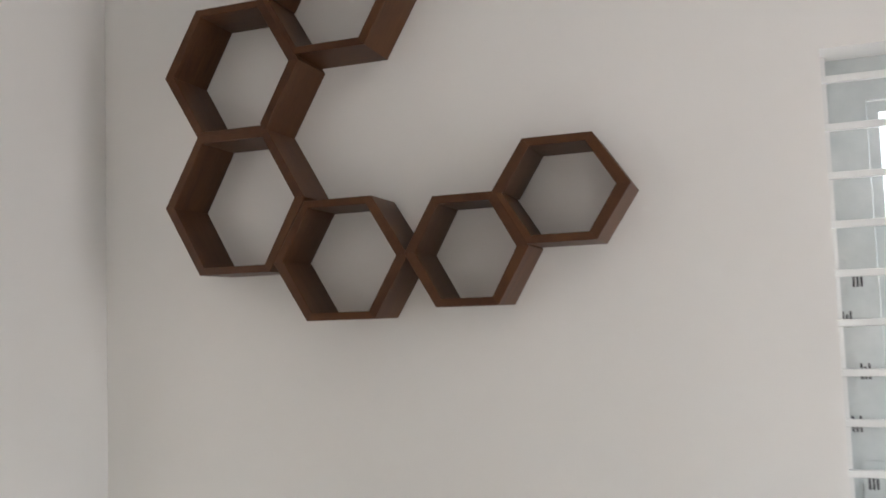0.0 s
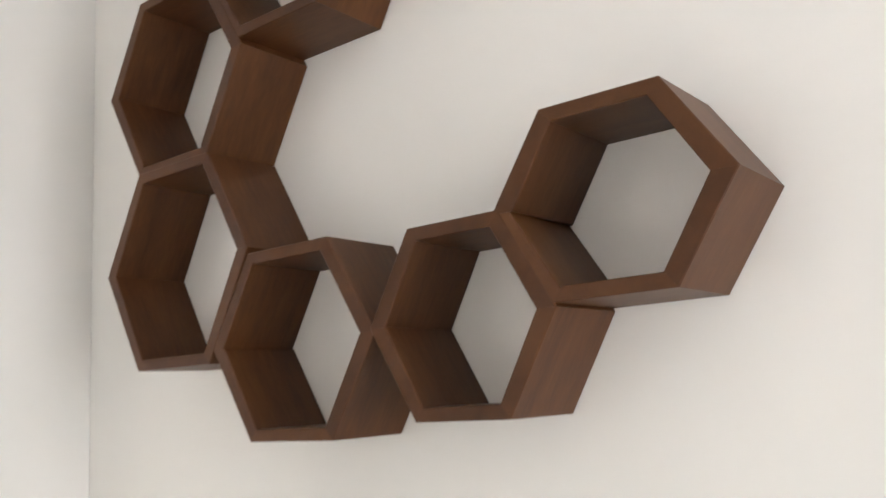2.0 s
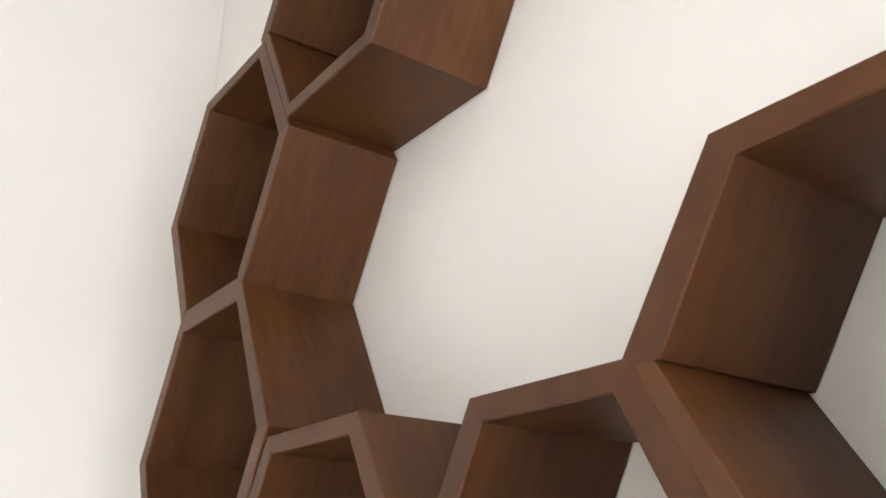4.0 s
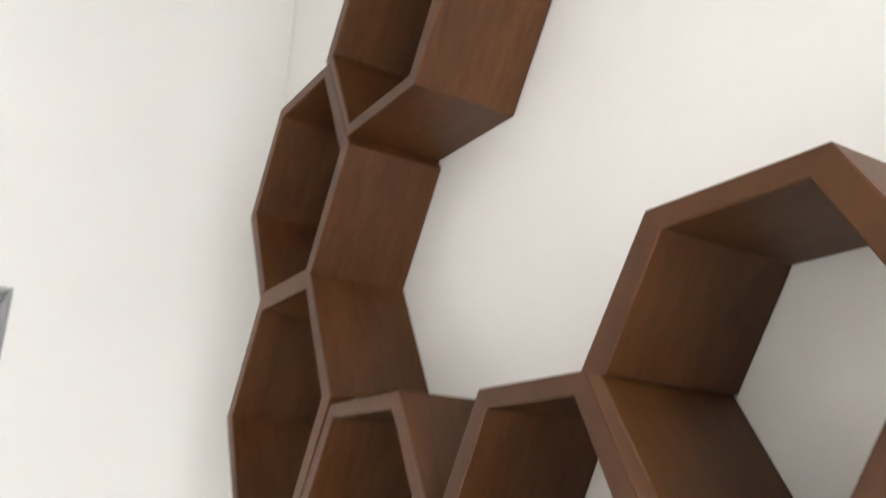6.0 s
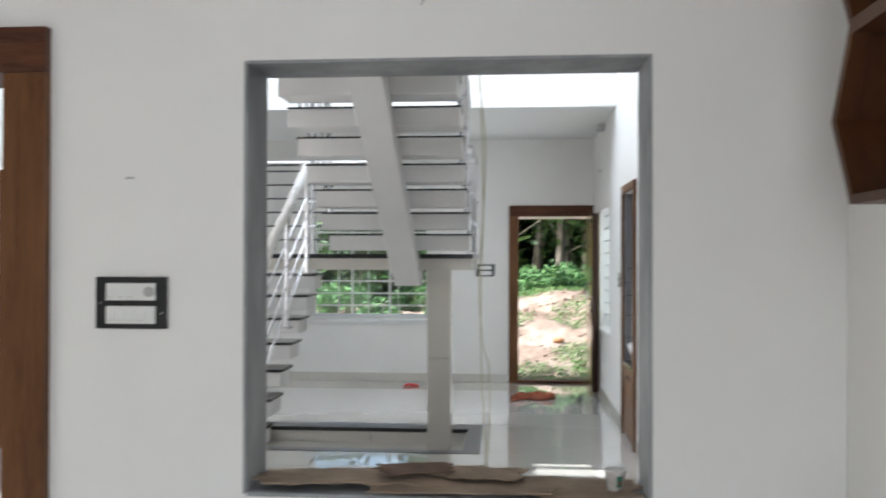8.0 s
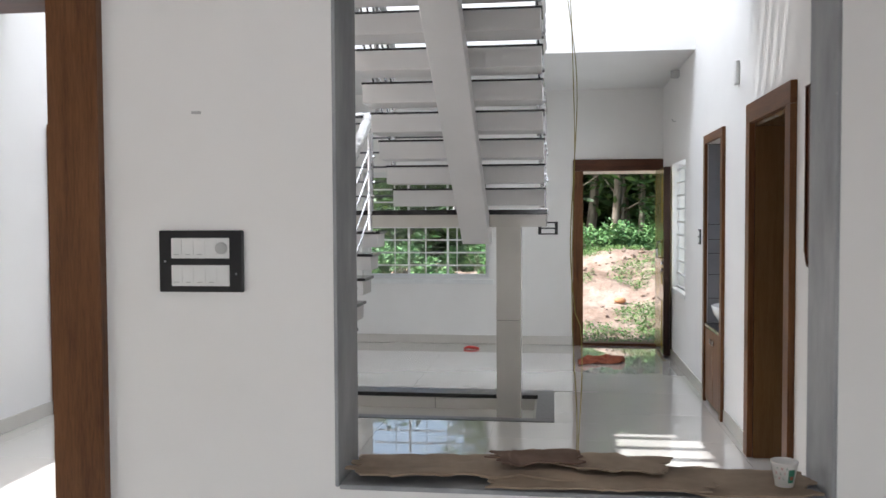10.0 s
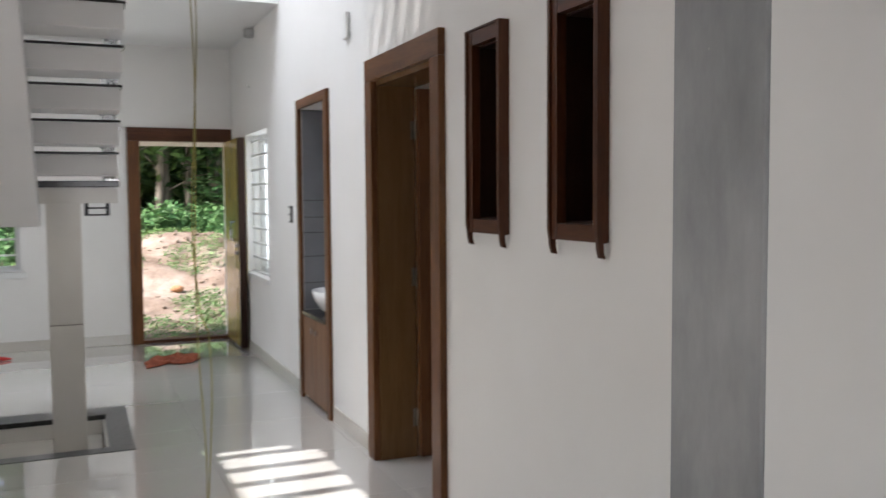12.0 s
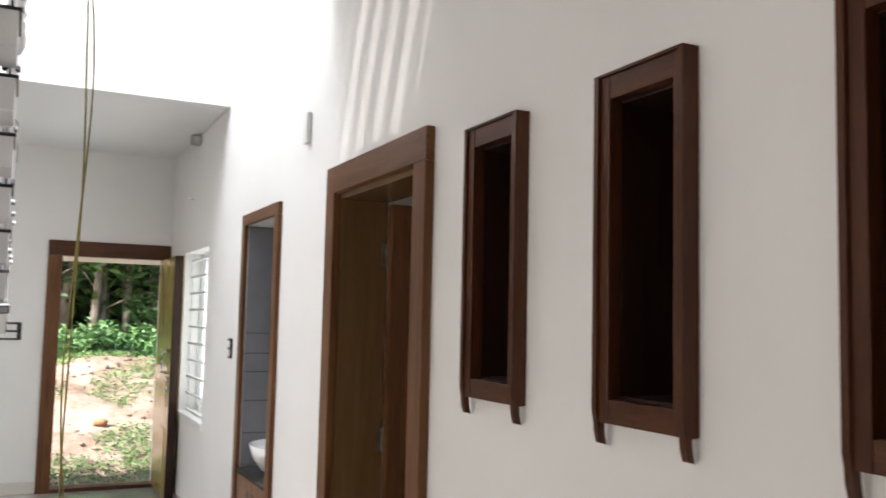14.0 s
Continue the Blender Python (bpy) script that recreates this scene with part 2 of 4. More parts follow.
# ---------------------------------------------------------------- mesh helpers
def mesh_ob(name, bm, material, smooth=False):
    me = bpy.data.meshes.new(name)
    bmesh.ops.recalc_face_normals(bm, faces=bm.faces)
    bm.to_mesh(me)
    bm.free()
    for mt in (material if isinstance(material, (list, tuple)) else [material]):
        me.materials.append(mt)
    if smooth:
        for p in me.polygons:
            p.use_smooth = True
    return new(name, me)


def part(name, bm, material, parent, label="", smooth=False):
    """One mesh, in world coordinates, as a part of a thing or of a part."""
    ob = mesh_ob(name, bm, material, smooth)
    ob.parent = parent
    if parent.parent is None:
        ob.matrix_parent_inverse = Matrix.Translation(parent.location).inverted()
    if label:
        ob["label"] = label
    return ob


def thing(name, at, label, category, group=""):
    e = new(name)
    e.empty_display_size = 0.05
    e.location = at
    return tagged(e, label, category, group)


def structure(ob, label="", category=""):
    return tagged(ob, label, category, kind="structure")


def add_box(bm, a, b, bevel=0.0):
    a, b = [min(p, q) for p, q in zip(a, b)], [max(p, q) for p, q in zip(a, b)]
    r = bmesh.ops.create_cube(bm, size=1)
    for v in r["verts"]:
        v.co = Vector([a[i] + (v.co[i] + 0.5) * (b[i] - a[i]) for i in range(3)])
    if bevel:
        es = list({e for v in r["verts"] for e in v.link_edges})
        bmesh.ops.bevel(bm, geom=es, offset=bevel, segments=2, affect="EDGES", profile=0.5)
    return bm


def box_bm(a, b, bevel=0.0):
    return add_box(bmesh.new(), a, b, bevel)


def rod(bm, p, q, r, n=10):
    p, q = Vector(p), Vector(q)
    d = q - p
    m = Matrix.Translation((p + q) / 2) @ d.to_track_quat("Z", "Y").to_matrix().to_4x4()
    bmesh.ops.create_cone(bm, cap_ends=True, segments=n, radius1=r, radius2=r, depth=d.length, matrix=m)
    return bm


def tube(bm, pts, radii, n=8):
    """A bent tapered tube through the points."""
    rings = []
    pts = [Vector(p) for p in pts]
    for i, p in enumerate(pts):
        d = (pts[min(i + 1, len(pts) - 1)] - pts[max(i - 1, 0)]).normalized()
        m = d.to_track_quat("Z", "Y").to_matrix()
        rings.append([bm.verts.new(p + m @ Vector((radii[i] * math.cos(2 * math.pi * k / n), radii[i] * math.sin(2 * math.pi * k / n), 0))) for k in range(n)])
    for a, b in zip(rings, rings[1:]):
        for k in range(n):
            bm.faces.new((a[k], a[(k + 1) % n], b[(k + 1) % n], b[k]))
    bm.faces.new(rings[0][::-1])
    bm.faces.new(rings[-1])
    return bm


def slab_with_holes(a, b, axis, holes):
    """A box from a to b, pierced along axis by holes (u0, v0, u1, v1) in the two other axes."""
    u, v = [i for i in range(3) if i != axis]
    us = sorted({a[u], b[u], *[h[0] for h in holes], *[h[2] for h in holes]})
    vs = sorted({a[v], b[v], *[h[1] for h in holes], *[h[3] for h in holes]})
    us = [x for x in us if a[u] <= x <= b[u]]
    vs = [x for x in vs if a[v] <= x <= b[v]]

    def solid(i, j):
        if i < 0 or j < 0 or i >= len(us) - 1 or j >= len(vs) - 1:
            return False
        cu, cv = (us[i] + us[i + 1]) / 2, (vs[j] + vs[j + 1]) / 2
        return not any(h[0] < cu < h[2] and h[1] < cv < h[3] for h in holes)

    bm = bmesh.new()
    memo = {}

    def vert(i, j, k):
        key = (i, j, k)
        if key not in memo:
            co = [0, 0, 0]
            co[u], co[v], co[axis] = us[i], vs[j], (a[axis], b[axis])[k]
            memo[key] = bm.verts.new(co)
        return memo[key]

    for i in range(len(us) - 1):
        for j in range(len(vs) - 1):
            if not solid(i, j):
                continue
            for k in (0, 1):
                bm.faces.new([vert(*q, k) for q in ((i, j), (i + 1, j), (i + 1, j + 1), (i, j + 1))])
            for (di, dj, e0, e1) in ((-1, 0, (i, j), (i, j + 1)), (1, 0, (i + 1, j), (i + 1, j + 1)), (0, -1, (i, j), (i + 1, j)), (0, 1, (i, j + 1), (i + 1, j + 1))):
                if not solid(i + di, j + dj):
                    bm.faces.new([vert(*e0, 0), vert(*e1, 0), vert(*e1, 1), vert(*e0, 1)])
    return bm


# ---------------------------------------------------------------- plan
YW = 2.615                      # hall face of the long wall with niches and doors
YR = 2.577                      # its thicker face in the shelf room
XR, XH = -2.03, -2.235          # hatch wall: room face, hall face
OP = (0.885, 0.835, 2.043, 2.089)   # hatch: y0, z0, y1, z1
XF = -10.075                    # far wall with the entrance
LOBZ, LOBX = 2.93, -7.79        # lobby ceiling and its edge
ROOMZ = 3.06
NICHES = [-4.247, -3.587, -2.916]
NW, NZ0, NZ1 = 0.303, 1.295, 2.09

# long wall, with the kitchen window, niches, bedroom door, basin recess and lobby window
holes = [(-5.50, -1, -4.60, 2.06), (-7.14, -1, -6.46, 2.06), (-9.30, 0.745, -8.33, 2.02)]
holes += [(x + 0.045, 1.344, x + NW - 0.032, 2.041) for x in NICHES]
structure(mesh_ob("wall_north", slab_with_holes((XF - 0.23, YW, -0.15), (XR - 0.05, YW + 0.23, 6.0), 1, holes + [(XF - 1, 3.08, LOBX - 0.12, 9), (-5.62, 3.26, 9, 9)]), PLASTER), "white painted plaster wall", "wall")
structure(mesh_ob("wall_room_north", slab_with_holes((XR - 0.049, YR, -0.15), (2.5, YW + 0.23, 3.26), 1, [(0.104, 0.95, 1.70, 2.121)]), PLASTER), "white painted plaster wall behind the shelves", "wall")
# hatch wall
structure(mesh_ob("wall_hatch", slab_with_holes((XH, -2.6, -0.15), (XR, YR - 0.001, 3.26), 0, [OP, (-0.82, -1, 0.175, 2.07)]), PLASTER), "white painted partition wall with a serving hatch", "wall")
structure(mesh_ob("wall_far", slab_with_holes((XF - 0.23, -2.6, -0.15), (XF, YW - 0.001, 3.08), 0, [(1.66, 0.0, 2.56, 2.05), (-0.87, 0.755, 0.64, 2.02)]), PLASTER), "white painted entrance wall", "wall")
# the side wall's opening is unseen, added so a lamp brightens the hall
structure(mesh_ob("wall_south", slab_with_holes((XF, -2.6, -0.15), (XH - 0.001, -2.4, 6.0), 1, [(XF - 1, 3.08, LOBX - 0.12, 9), (-5.62, 3.26, 9, 9), (-4.9, 0.85, -2.9, 2.25)]), PLASTER), "white painted side wall", "wall")
# room openings to south and east are unseen, added for their lamps
structure(mesh_ob("wall_room_south", slab_with_holes((XR, -2.2, -0.15), (2.5, -2.0, 3.3), 1, [(-0.6, 0.9, 1.0, 2.02)]), PLASTER), "white painted wall behind the walker", "wall")
structure(mesh_ob("wall_room_east", slab_with_holes((2.2, -2.0, -0.15), (2.4, YR - 0.001, 3.3), 0, [(1.05, 0.8, 2.45, 2.1)]), PLASTER), "white painted wall with a wide unseen window opening", "wall")
structure(mesh_ob("ceiling_room", box_bm((XR, -2.0, ROOMZ), (2.2, YR - 0.002, ROOMZ + 0.15)), CEIL), "white painted ceiling", "ceiling")
structure(mesh_ob("ceiling_lobby", box_bm((XF + 0.001, -2.4, LOBZ), (LOBX, YW - 0.002, LOBZ + 0.15)), CEIL), "white lobby ceiling", "ceiling")
structure(mesh_ob("wall_above_lobby", box_bm((LOBX - 0.12, -2.4, LOBZ + 0.15), (LOBX, YW - 0.002, 6.0)), PLASTER), "white upper wall above the lobby", "wall")
# slab over the dining side, with two unseen slots added to shape sunlight, and the roof over the stair void
slots = [(-5.32, 1.68, -4.37, 2.612), (-4.85, -1.12, -3.6, -0.46)]
structure(mesh_ob("ceiling_dining", slab_with_holes((-5.739, -2.4, 3.14), (XH - 0.001, YW - 0.002, 3.259), 2, slots), CEIL), "white slab with unseen slots added to shape the sunlight", "ceiling")
structure(mesh_ob("wall_void_east", box_bm((-5.74, -2.4, 3.26), (-5.62, YW - 0.002, 6.0)), PLASTER), "white upper wall of the stair void", "wall")
structure(mesh_ob("roof", slab_with_holes((LOBX - 0.12, -2.6, 6.0), (-5.62, YW + 0.23, 6.15), 2, [(-7.6, -1.5, -5.9, 2.2)]), CEIL), "white roof slab with a skylight opening", "roof")
# unseen opaque cover blocks direct sun; skylight_lamp lights the void instead
structure(mesh_ob("sun_block_panel", box_bm((-7.7, -1.6, 6.152), (-5.7, 2.3, 6.18)), WINWHITE), "opaque white panel added to keep direct sun out of the void", "skylight")
# unseen bars, added to break the sun into stripes on wall and floor
for si, (x0, y0, x1, y1) in enumerate(slots):
    n = 5
    grate = thing("sun_stripe_grate", ((x0 + x1) / 2, (y0 + y1) / 2, 3.14), "unseen white bars added to stripe the sunlight", "grate", "daylight grates")
    for i in range(n):
        x = x0 + (x1 - x0) * (i + 0.5) / n
        part("bar", box_bm((x - (0.036, 0.024)[si], y0, 3.16), (x + (0.036, 0.024)[si], y1, 3.24)), WINWHITE, grate)

# unseen sheet, added only to weaken the sun stripes on the wall
m_, nt_, bs_ = nodes_of("sun_dimming_sheet")
clear = nt_.nodes.new("ShaderNodeBsdfTransparent")
clear.inputs[0].default_value = (0.36, 0.36, 0.36, 1)
nt_.links.new(clear.outputs[0], nt_.nodes["Material Output"].inputs[0])
x0, y0, x1, y1 = slots[0]
structure(mesh_ob("slot_dimmer", box_bm((x0 - 0.04, y0 - 0.04, 3.262), (x1 + 0.04, y1, 3.267)), m_), "unseen grey sheet added to dim the sun through a slot", "skylight")

# cement lining of the hatch
t = 0.006
lining = thing("hatch_lining", (XR, OP[0], OP[1]), "bare grey cement plaster around the serving hatch", "wall lining")
lining["kind"] = "structure"
for nm, a, b in (("jamb", (XH - 0.004, OP[2] - 0.004, OP[1]), (XR + 0.004, OP[2] + t, OP[3] + t)), ("jamb", (XH - 0.004, OP[0] - t, OP[1]), (XR + 0.004, OP[0] + 0.004, OP[3] + t)),
                 ("head", (XH - 0.004, OP[0] + 0.005, OP[3] - 0.004), (XR + 0.004, OP[2] - 0.005, OP[3] + t)), ("sill", (XH - 0.004, OP[0] + 0.005, OP[1] - t), (XR + 0.004, OP[2] - 0.005, OP[1] + 0.006))):
    part(nm, box_bm(a, b, 0.003), CEMENT, lining)

# floors
structure(mesh_ob("floor_base", slab_with_holes((XF, -2.4, -0.15), (2.2, 3.6, -0.012), 2, [(-7.22, -0.5, -6.32, 1.27)]), GROUT), "grey grout bed under floor tiles", "floor")
floor_tiles = structure(new("floor_tiles"), "polished ivory floor tiles", "floor")

# ---------------------------------------------------------------- honeycomb shelves
YS = 2.409


def hexagon_shelf(cx, cz, w, h, front, label, shared):
    """Six mitred boards round an open hexagon, as wide as 2 w and as high as 2 h."""
    ob = thing("hexagon_shelf", (cx, YR, cz - h), label, "wall shelf", "honeycomb wall shelves")
    k, o = 1 - 0.019 / h, 1 + 0.008 / h
    ring = [(-w, 0), (-w / 2, h), (w / 2, h), (w, 0), (w / 2, -h), (-w / 2, -h)]
    for i in range(6):
        ki = 1 - 0.015 / h if i == shared else k         # a shared side only faces the neighbour's board
        fy = front + 0.0003 if i == shared else front
        bm = bmesh.new()
        p, q = ring[i], ring[(i + 1) % 6]
        g = 0.00005
        px, qx = [(p[j] + (q[j] - p[j]) * g / 0.2) for j in (0, 1)], [(q[j] + (p[j] - q[j]) * g / 0.2) for j in (0, 1)]
        prof = [[c * o for c in px], [c * o for c in qx], [qx[0] * ki, qx[1] * (ki + 0.006 / h)], [px[0] * ki, px[1] * (ki + 0.006 / h)]]
        vs = [[bm.verts.new((cx + x, y, cz + z)) for x, z in prof] for y in (fy, YR - 0.002)]
        bm.faces.new(vs[0])
        bm.faces.new(vs[1][::-1])
        for j in range(4):
            bm.faces.new((vs[0][j], vs[0][(j + 1) % 4], vs[1][(j + 1) % 4], vs[1][j]))
        bmesh.ops.bevel(bm, geom=[e for e in bm.edges if set(e.verts) in ({vs[0][0], vs[0][1]}, {vs[0][2], vs[0][3]})], offset=0.0015, segments=1, affect="EDGES")
        part("board", bm, SHELF, ob)
    return ob


for i, (cx, cz, w, h, note, shared) in enumerate([(-1.451, 1.844, 0.217, 0.192, "large walnut-stained hexagonal shelf, the biggest of the cluster", None), (-1.454, 2.229, 0.211, 0.181, "walnut-stained hexagonal shelf stacked on a larger one", 4),
                                          (-1.127, 1.668, 0.190, 0.156, "walnut-stained hexagonal shelf in the lower bend", 0), (-0.770, 1.672, 0.158, 0.136, "small walnut-stained hexagonal shelf touching point to point", None),
                                          (-0.521, 1.810, 0.166, 0.125, "walnut-stained hexagonal shelf at the free end", 5), (-1.143, 2.427, 0.208, 0.174, "walnut-stained hexagonal shelf at the upper end", 5)]):
    hexagon_shelf(cx, cz, w, h, YS + 0.0006 * (i % 3), note, shared)


# ---------------------------------------------------------------- niches in the hall wall
def wall_niche(x0):
    x1 = x0 + NW
    yf = 2.578
    ob = thing("wall_niche", ((x0 + x1) / 2, YW, NZ0), "dark walnut framed tall display niche set in the wall", "niche", "display niches")
    for xa in (x0, x1 - 0.016):
        bm = bmesh.new()
        # side board with a curved foot running back to the wall
        prof = [(yf - 0.008, NZ1 + 0.006), (yf - 0.008, NZ0 + 0.03), (yf - 0.003, NZ0 + 0.005), (yf - 0.001, NZ0 - 0.022), (yf + 0.006, NZ0 - 0.046), (yf + 0.024, NZ0 - 0.050),
                (yf + 0.019, NZ0 - 0.026), (yf + 0.017, NZ0 - 0.002), (YW - 0.001, NZ0 + 0.001), (YW - 0.001, NZ1 + 0.006)]
        a = [bm.verts.new((xa, y, z)) for y, z in prof]
        b = [bm.verts.new((xa + 0.016, y, z)) for y, z in prof]
        bm.faces.new(a)
        bm.faces.new(b[::-1])
        for i in range(len(prof)):
            j = (i + 1) % len(prof)
            bm.faces.new((a[i], a[j], b[j], b[i]))
        part("side_board", bm, WALNUT_V, ob)
    for xa, xb in ((x0 + 0.0165, x0 + 0.050), (x1 - 0.037, x1 - 0.0165)):
        part("stile", box_bm((xa, yf, NZ0 + 0.001), (xb, YW - 0.001, NZ1), 0.0015), WALNUT_V, ob)
    for za, zb in ((NZ0 + 0.001, NZ0 + 0.055), (NZ1 - 0.055, NZ1)):
        part("rail", box_bm((x0 + 0.0505, yf + 0.001, za), (x1 - 0.0375, YW - 0.001, zb), 0.0015), WALNUT_H, ob)
    part("cap", box_bm((x0 + 0.0165, yf - 0.006, NZ1 + 0.0005), (x1 - 0.0165, YW - 0.001, NZ1 + 0.007)), WALNUT_H, ob)
    # lining boards are coloured near-black, much darker than the frame
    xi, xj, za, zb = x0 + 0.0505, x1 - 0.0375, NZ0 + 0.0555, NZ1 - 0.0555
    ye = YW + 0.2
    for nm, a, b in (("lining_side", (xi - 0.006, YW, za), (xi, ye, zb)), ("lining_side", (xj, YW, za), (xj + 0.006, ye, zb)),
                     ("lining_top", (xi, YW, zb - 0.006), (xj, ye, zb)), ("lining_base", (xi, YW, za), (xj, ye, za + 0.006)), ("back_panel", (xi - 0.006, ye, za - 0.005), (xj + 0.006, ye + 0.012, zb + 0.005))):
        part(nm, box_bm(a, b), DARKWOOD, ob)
    return ob


for x in NICHES:
    wall_niche(x)

# spot fitting in a niche top
for x in NICHES[:2]:
    sp = thing("niche_spot", (x + NW / 2, YW + 0.1, 2.0), "tiny unlit metal spot fitting in the niche", "lamp", "niche spots")
    bm = bmesh.new()
    bmesh.ops.create_cone(bm, cap_ends=True, segments=16, radius1=0.016, radius2=0.02, depth=0.03, matrix=Matrix.Translation((x + NW / 2, YW + 0.1, 2.013)))
    part("body", bm, STEEL, sp)

# ---------------------------------------------------------------- bedroom door in the hall wall
door = thing("door_bedroom", (-5.05, YW, 0), "teak door standing open in a broad teak frame", "door")
fx0, fx1, fz = -5.585, -4.545, 2.172
for xa, xb in ((fx0, fx0 + 0.105), (fx1 - 0.105, fx1)):
    part("architrave", box_bm((xa, YW - 0.035, 0), (xb, YW - 0.001, fz - 0.118), 0.003), TEAK_V, door)
part("architrave", box_bm((fx0, YW - 0.035, fz - 0.117), (fx1, YW - 0.001, fz), 0.003), TEAK_H, door)
for xa, xb in ((-5.499, -5.47), (-4.63, -4.601)):
    part("jamb", box_bm((xa, YW, 0), (xb, YW + 0.215, 2.03)), LEAFWOOD, door)
part("head", box_bm((-5.499, YW, 2.03), (-4.601, YW + 0.215, 2.058)), LEAFWOOD, door)
leaf = part("door_leaf", box_bm((-5.468, YW + 0.219, 0.008), (-5.425, YW + 1.09, 2.02), 0.002), TEAK_V, door, "open teak door leaf")
for z in (0.22, 1.0, 1.8):
    bm = bmesh.new()
    rod(bm, (-5.466, YW + 0.217, z - 0.05), (-5.466, YW + 0.217, z + 0.05), 0.007)
    add_box(bm, (-5.4695, YW + 0.190, z - 0.05), (-5.4675, YW + 0.214, z + 0.05))
    part("hinge", bm, OLDBRASS, leaf, "dull steel butt hinge")
# opening in this wall is unseen, added to let daylight reach the leaf
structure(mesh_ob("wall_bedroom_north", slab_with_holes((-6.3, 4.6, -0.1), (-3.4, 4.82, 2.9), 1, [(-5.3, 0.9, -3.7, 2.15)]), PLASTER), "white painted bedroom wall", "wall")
for nm, a, b in (("wall_bedroom_west", (-6.45, YW + 0.232, -0.1), (-6.3, 4.75, 2.9)), ("wall_bedroom_east", (-3.4, YW + 0.35, -0.1), (-3.25, 4.75, 2.9))):
    structure(mesh_ob(nm, box_bm(a, b), PLASTER), "white painted bedroom wall", "wall")
structure(mesh_ob("ceiling_bedroom", box_bm((-6.3, YW + 0.232, 2.75), (-3.4, 4.6, 2.9)), CEIL), "white bedroom ceiling", "ceiling")
structure(mesh_ob("floor_bedroom", box_bm((-6.3, 3.601, -0.1), (-3.4, 4.6, 0.0)), TILE), "ivory bedroom floor", "floor")

# ---------------------------------------------------------------- wash-basin recess
bx0, bx1, bz = -7.213, -6.405, 2.126
basin = thing("basin_cabinet", (-6.8, YW, 0), "teak framed recess cabinet for a wash basin", "cabinet")
for xa, xb in ((bx0, bx0 + 0.075), (bx1 - 0.075, bx1)):
    part("frame_post", box_bm((xa, YW - 0.025, 0), (xb, YW - 0.001, bz - 0.066), 0.002), TEAK_V, basin)
part("frame_head", box_bm((bx0, YW - 0.025, bz - 0.065), (bx1, YW - 0.001, bz), 0.002), TEAK_H, basin)
for xa, xb in ((-7.135, -6.803), (-6.797, -6.465)):
    d = part("cabinet_door", box_bm((xa, YW - 0.012, 0.03), (xb, YW + 0.012, 0.60), 0.002), LAMINATE, basin, "wood-grain laminate door")
    hx = xb - 0.05 if xa < -7 else xa + 0.05
    part("handle", box_bm((hx - 0.012, YW - 0.03, 0.50), (hx + 0.012, YW - 0.013, 0.54), 0.003), STEEL, d, "small steel knob")
part("carcass", box_bm((-7.135, YW + 0.02, 0.0), (-6.465, YW + 0.5, 0.60)), LAMINATE, basin)
part("countertop", box_bm((-7.135, YW - 0.02, 0.605), (-6.465, YW + 0.5, 0.635), 0.004), GRANITE, basin, "black granite top")
rc = thing("recess_tiling", (-6.8, YW + 0.5, 0.636), "slate grey wall tiles in courses inside the basin recess", "wall tiles")
rc["kind"] = "structure"
zs = [0.637, 0.83, 1.02, 1.19, 1.30, 1.42, 2.058]
for za, zb in zip(zs, zs[1:]):
    part("tile", box_bm((-7.133, YW + 0.49, za), (-6.467, YW + 0.50, zb - 0.005)), GREYTILE, rc)
    part("tile", box_bm((-7.139, YW + 0.002, za), (-7.1335, YW + 0.49, zb - 0.005)), GREYTILE, rc)
    for xa in (-7.139, -6.4655):
        part("joint", box_bm((xa, YW + 0.002, zb - 0.0048), (xa + 0.0045, YW + 0.489, zb - 0.0002)), JOINT, rc, "dark joint")
    part("tile", box_bm((-6.4665, YW + 0.002, za), (-6.461, YW + 0.49, zb - 0.005)), GREYTILE, rc)
for nm, a, b in (("recess_back", (-7.2, YW + 0.501, 0), (-6.4, YW + 0.56, 2.2)), ("recess_side", (-7.2, YW + 0.231, 0), (-7.14, YW + 0.5, 2.2)), ("recess_side", (-6.46, YW + 0.231, 0), (-6.4, YW + 0.5, 2.2)), ("recess_top", (-7.14, YW + 0.231, 2.06), (-6.46, YW + 0.5, 2.2))):
    structure(mesh_ob(nm, box_bm(a, b), JOINT), "dark joint bed of the basin recess", "wall")
bowl = thing("wash_basin", (-6.8, YW + 0.19, 0.636), "white ceramic vessel basin on the granite top", "basin")
bm = bmesh.new()
prof = [(0.10, 0.0), (0.16, 0.03), (0.205, 0.10), (0.225, 0.165), (0.214, 0.165), (0.19, 0.10), (0.14, 0.035), (0.0, 0.025)]
N = 28
rows_ = []
for r0, z0 in prof:
    rows_.append([bm.verts.new((-6.8 + 1.15 * r0 * math.cos(2 * math.pi * k / N), YW + 0.19 + 0.95 * r0 * math.sin(2 * math.pi * k / N), 0.636 + z0)) for k in range(N)] if r0 else None)
for a, b in zip(rows_[:-2], rows_[1:-1]):
    for k in range(N):
        bm.faces.new((a[k], a[(k + 1) % N], b[(k + 1) % N], b[k]))
bm.faces.new(rows_[-2])
bm.faces.new(rows_[0][::-1])
part("bowl", bm, CERAMIC, bowl, smooth=True)


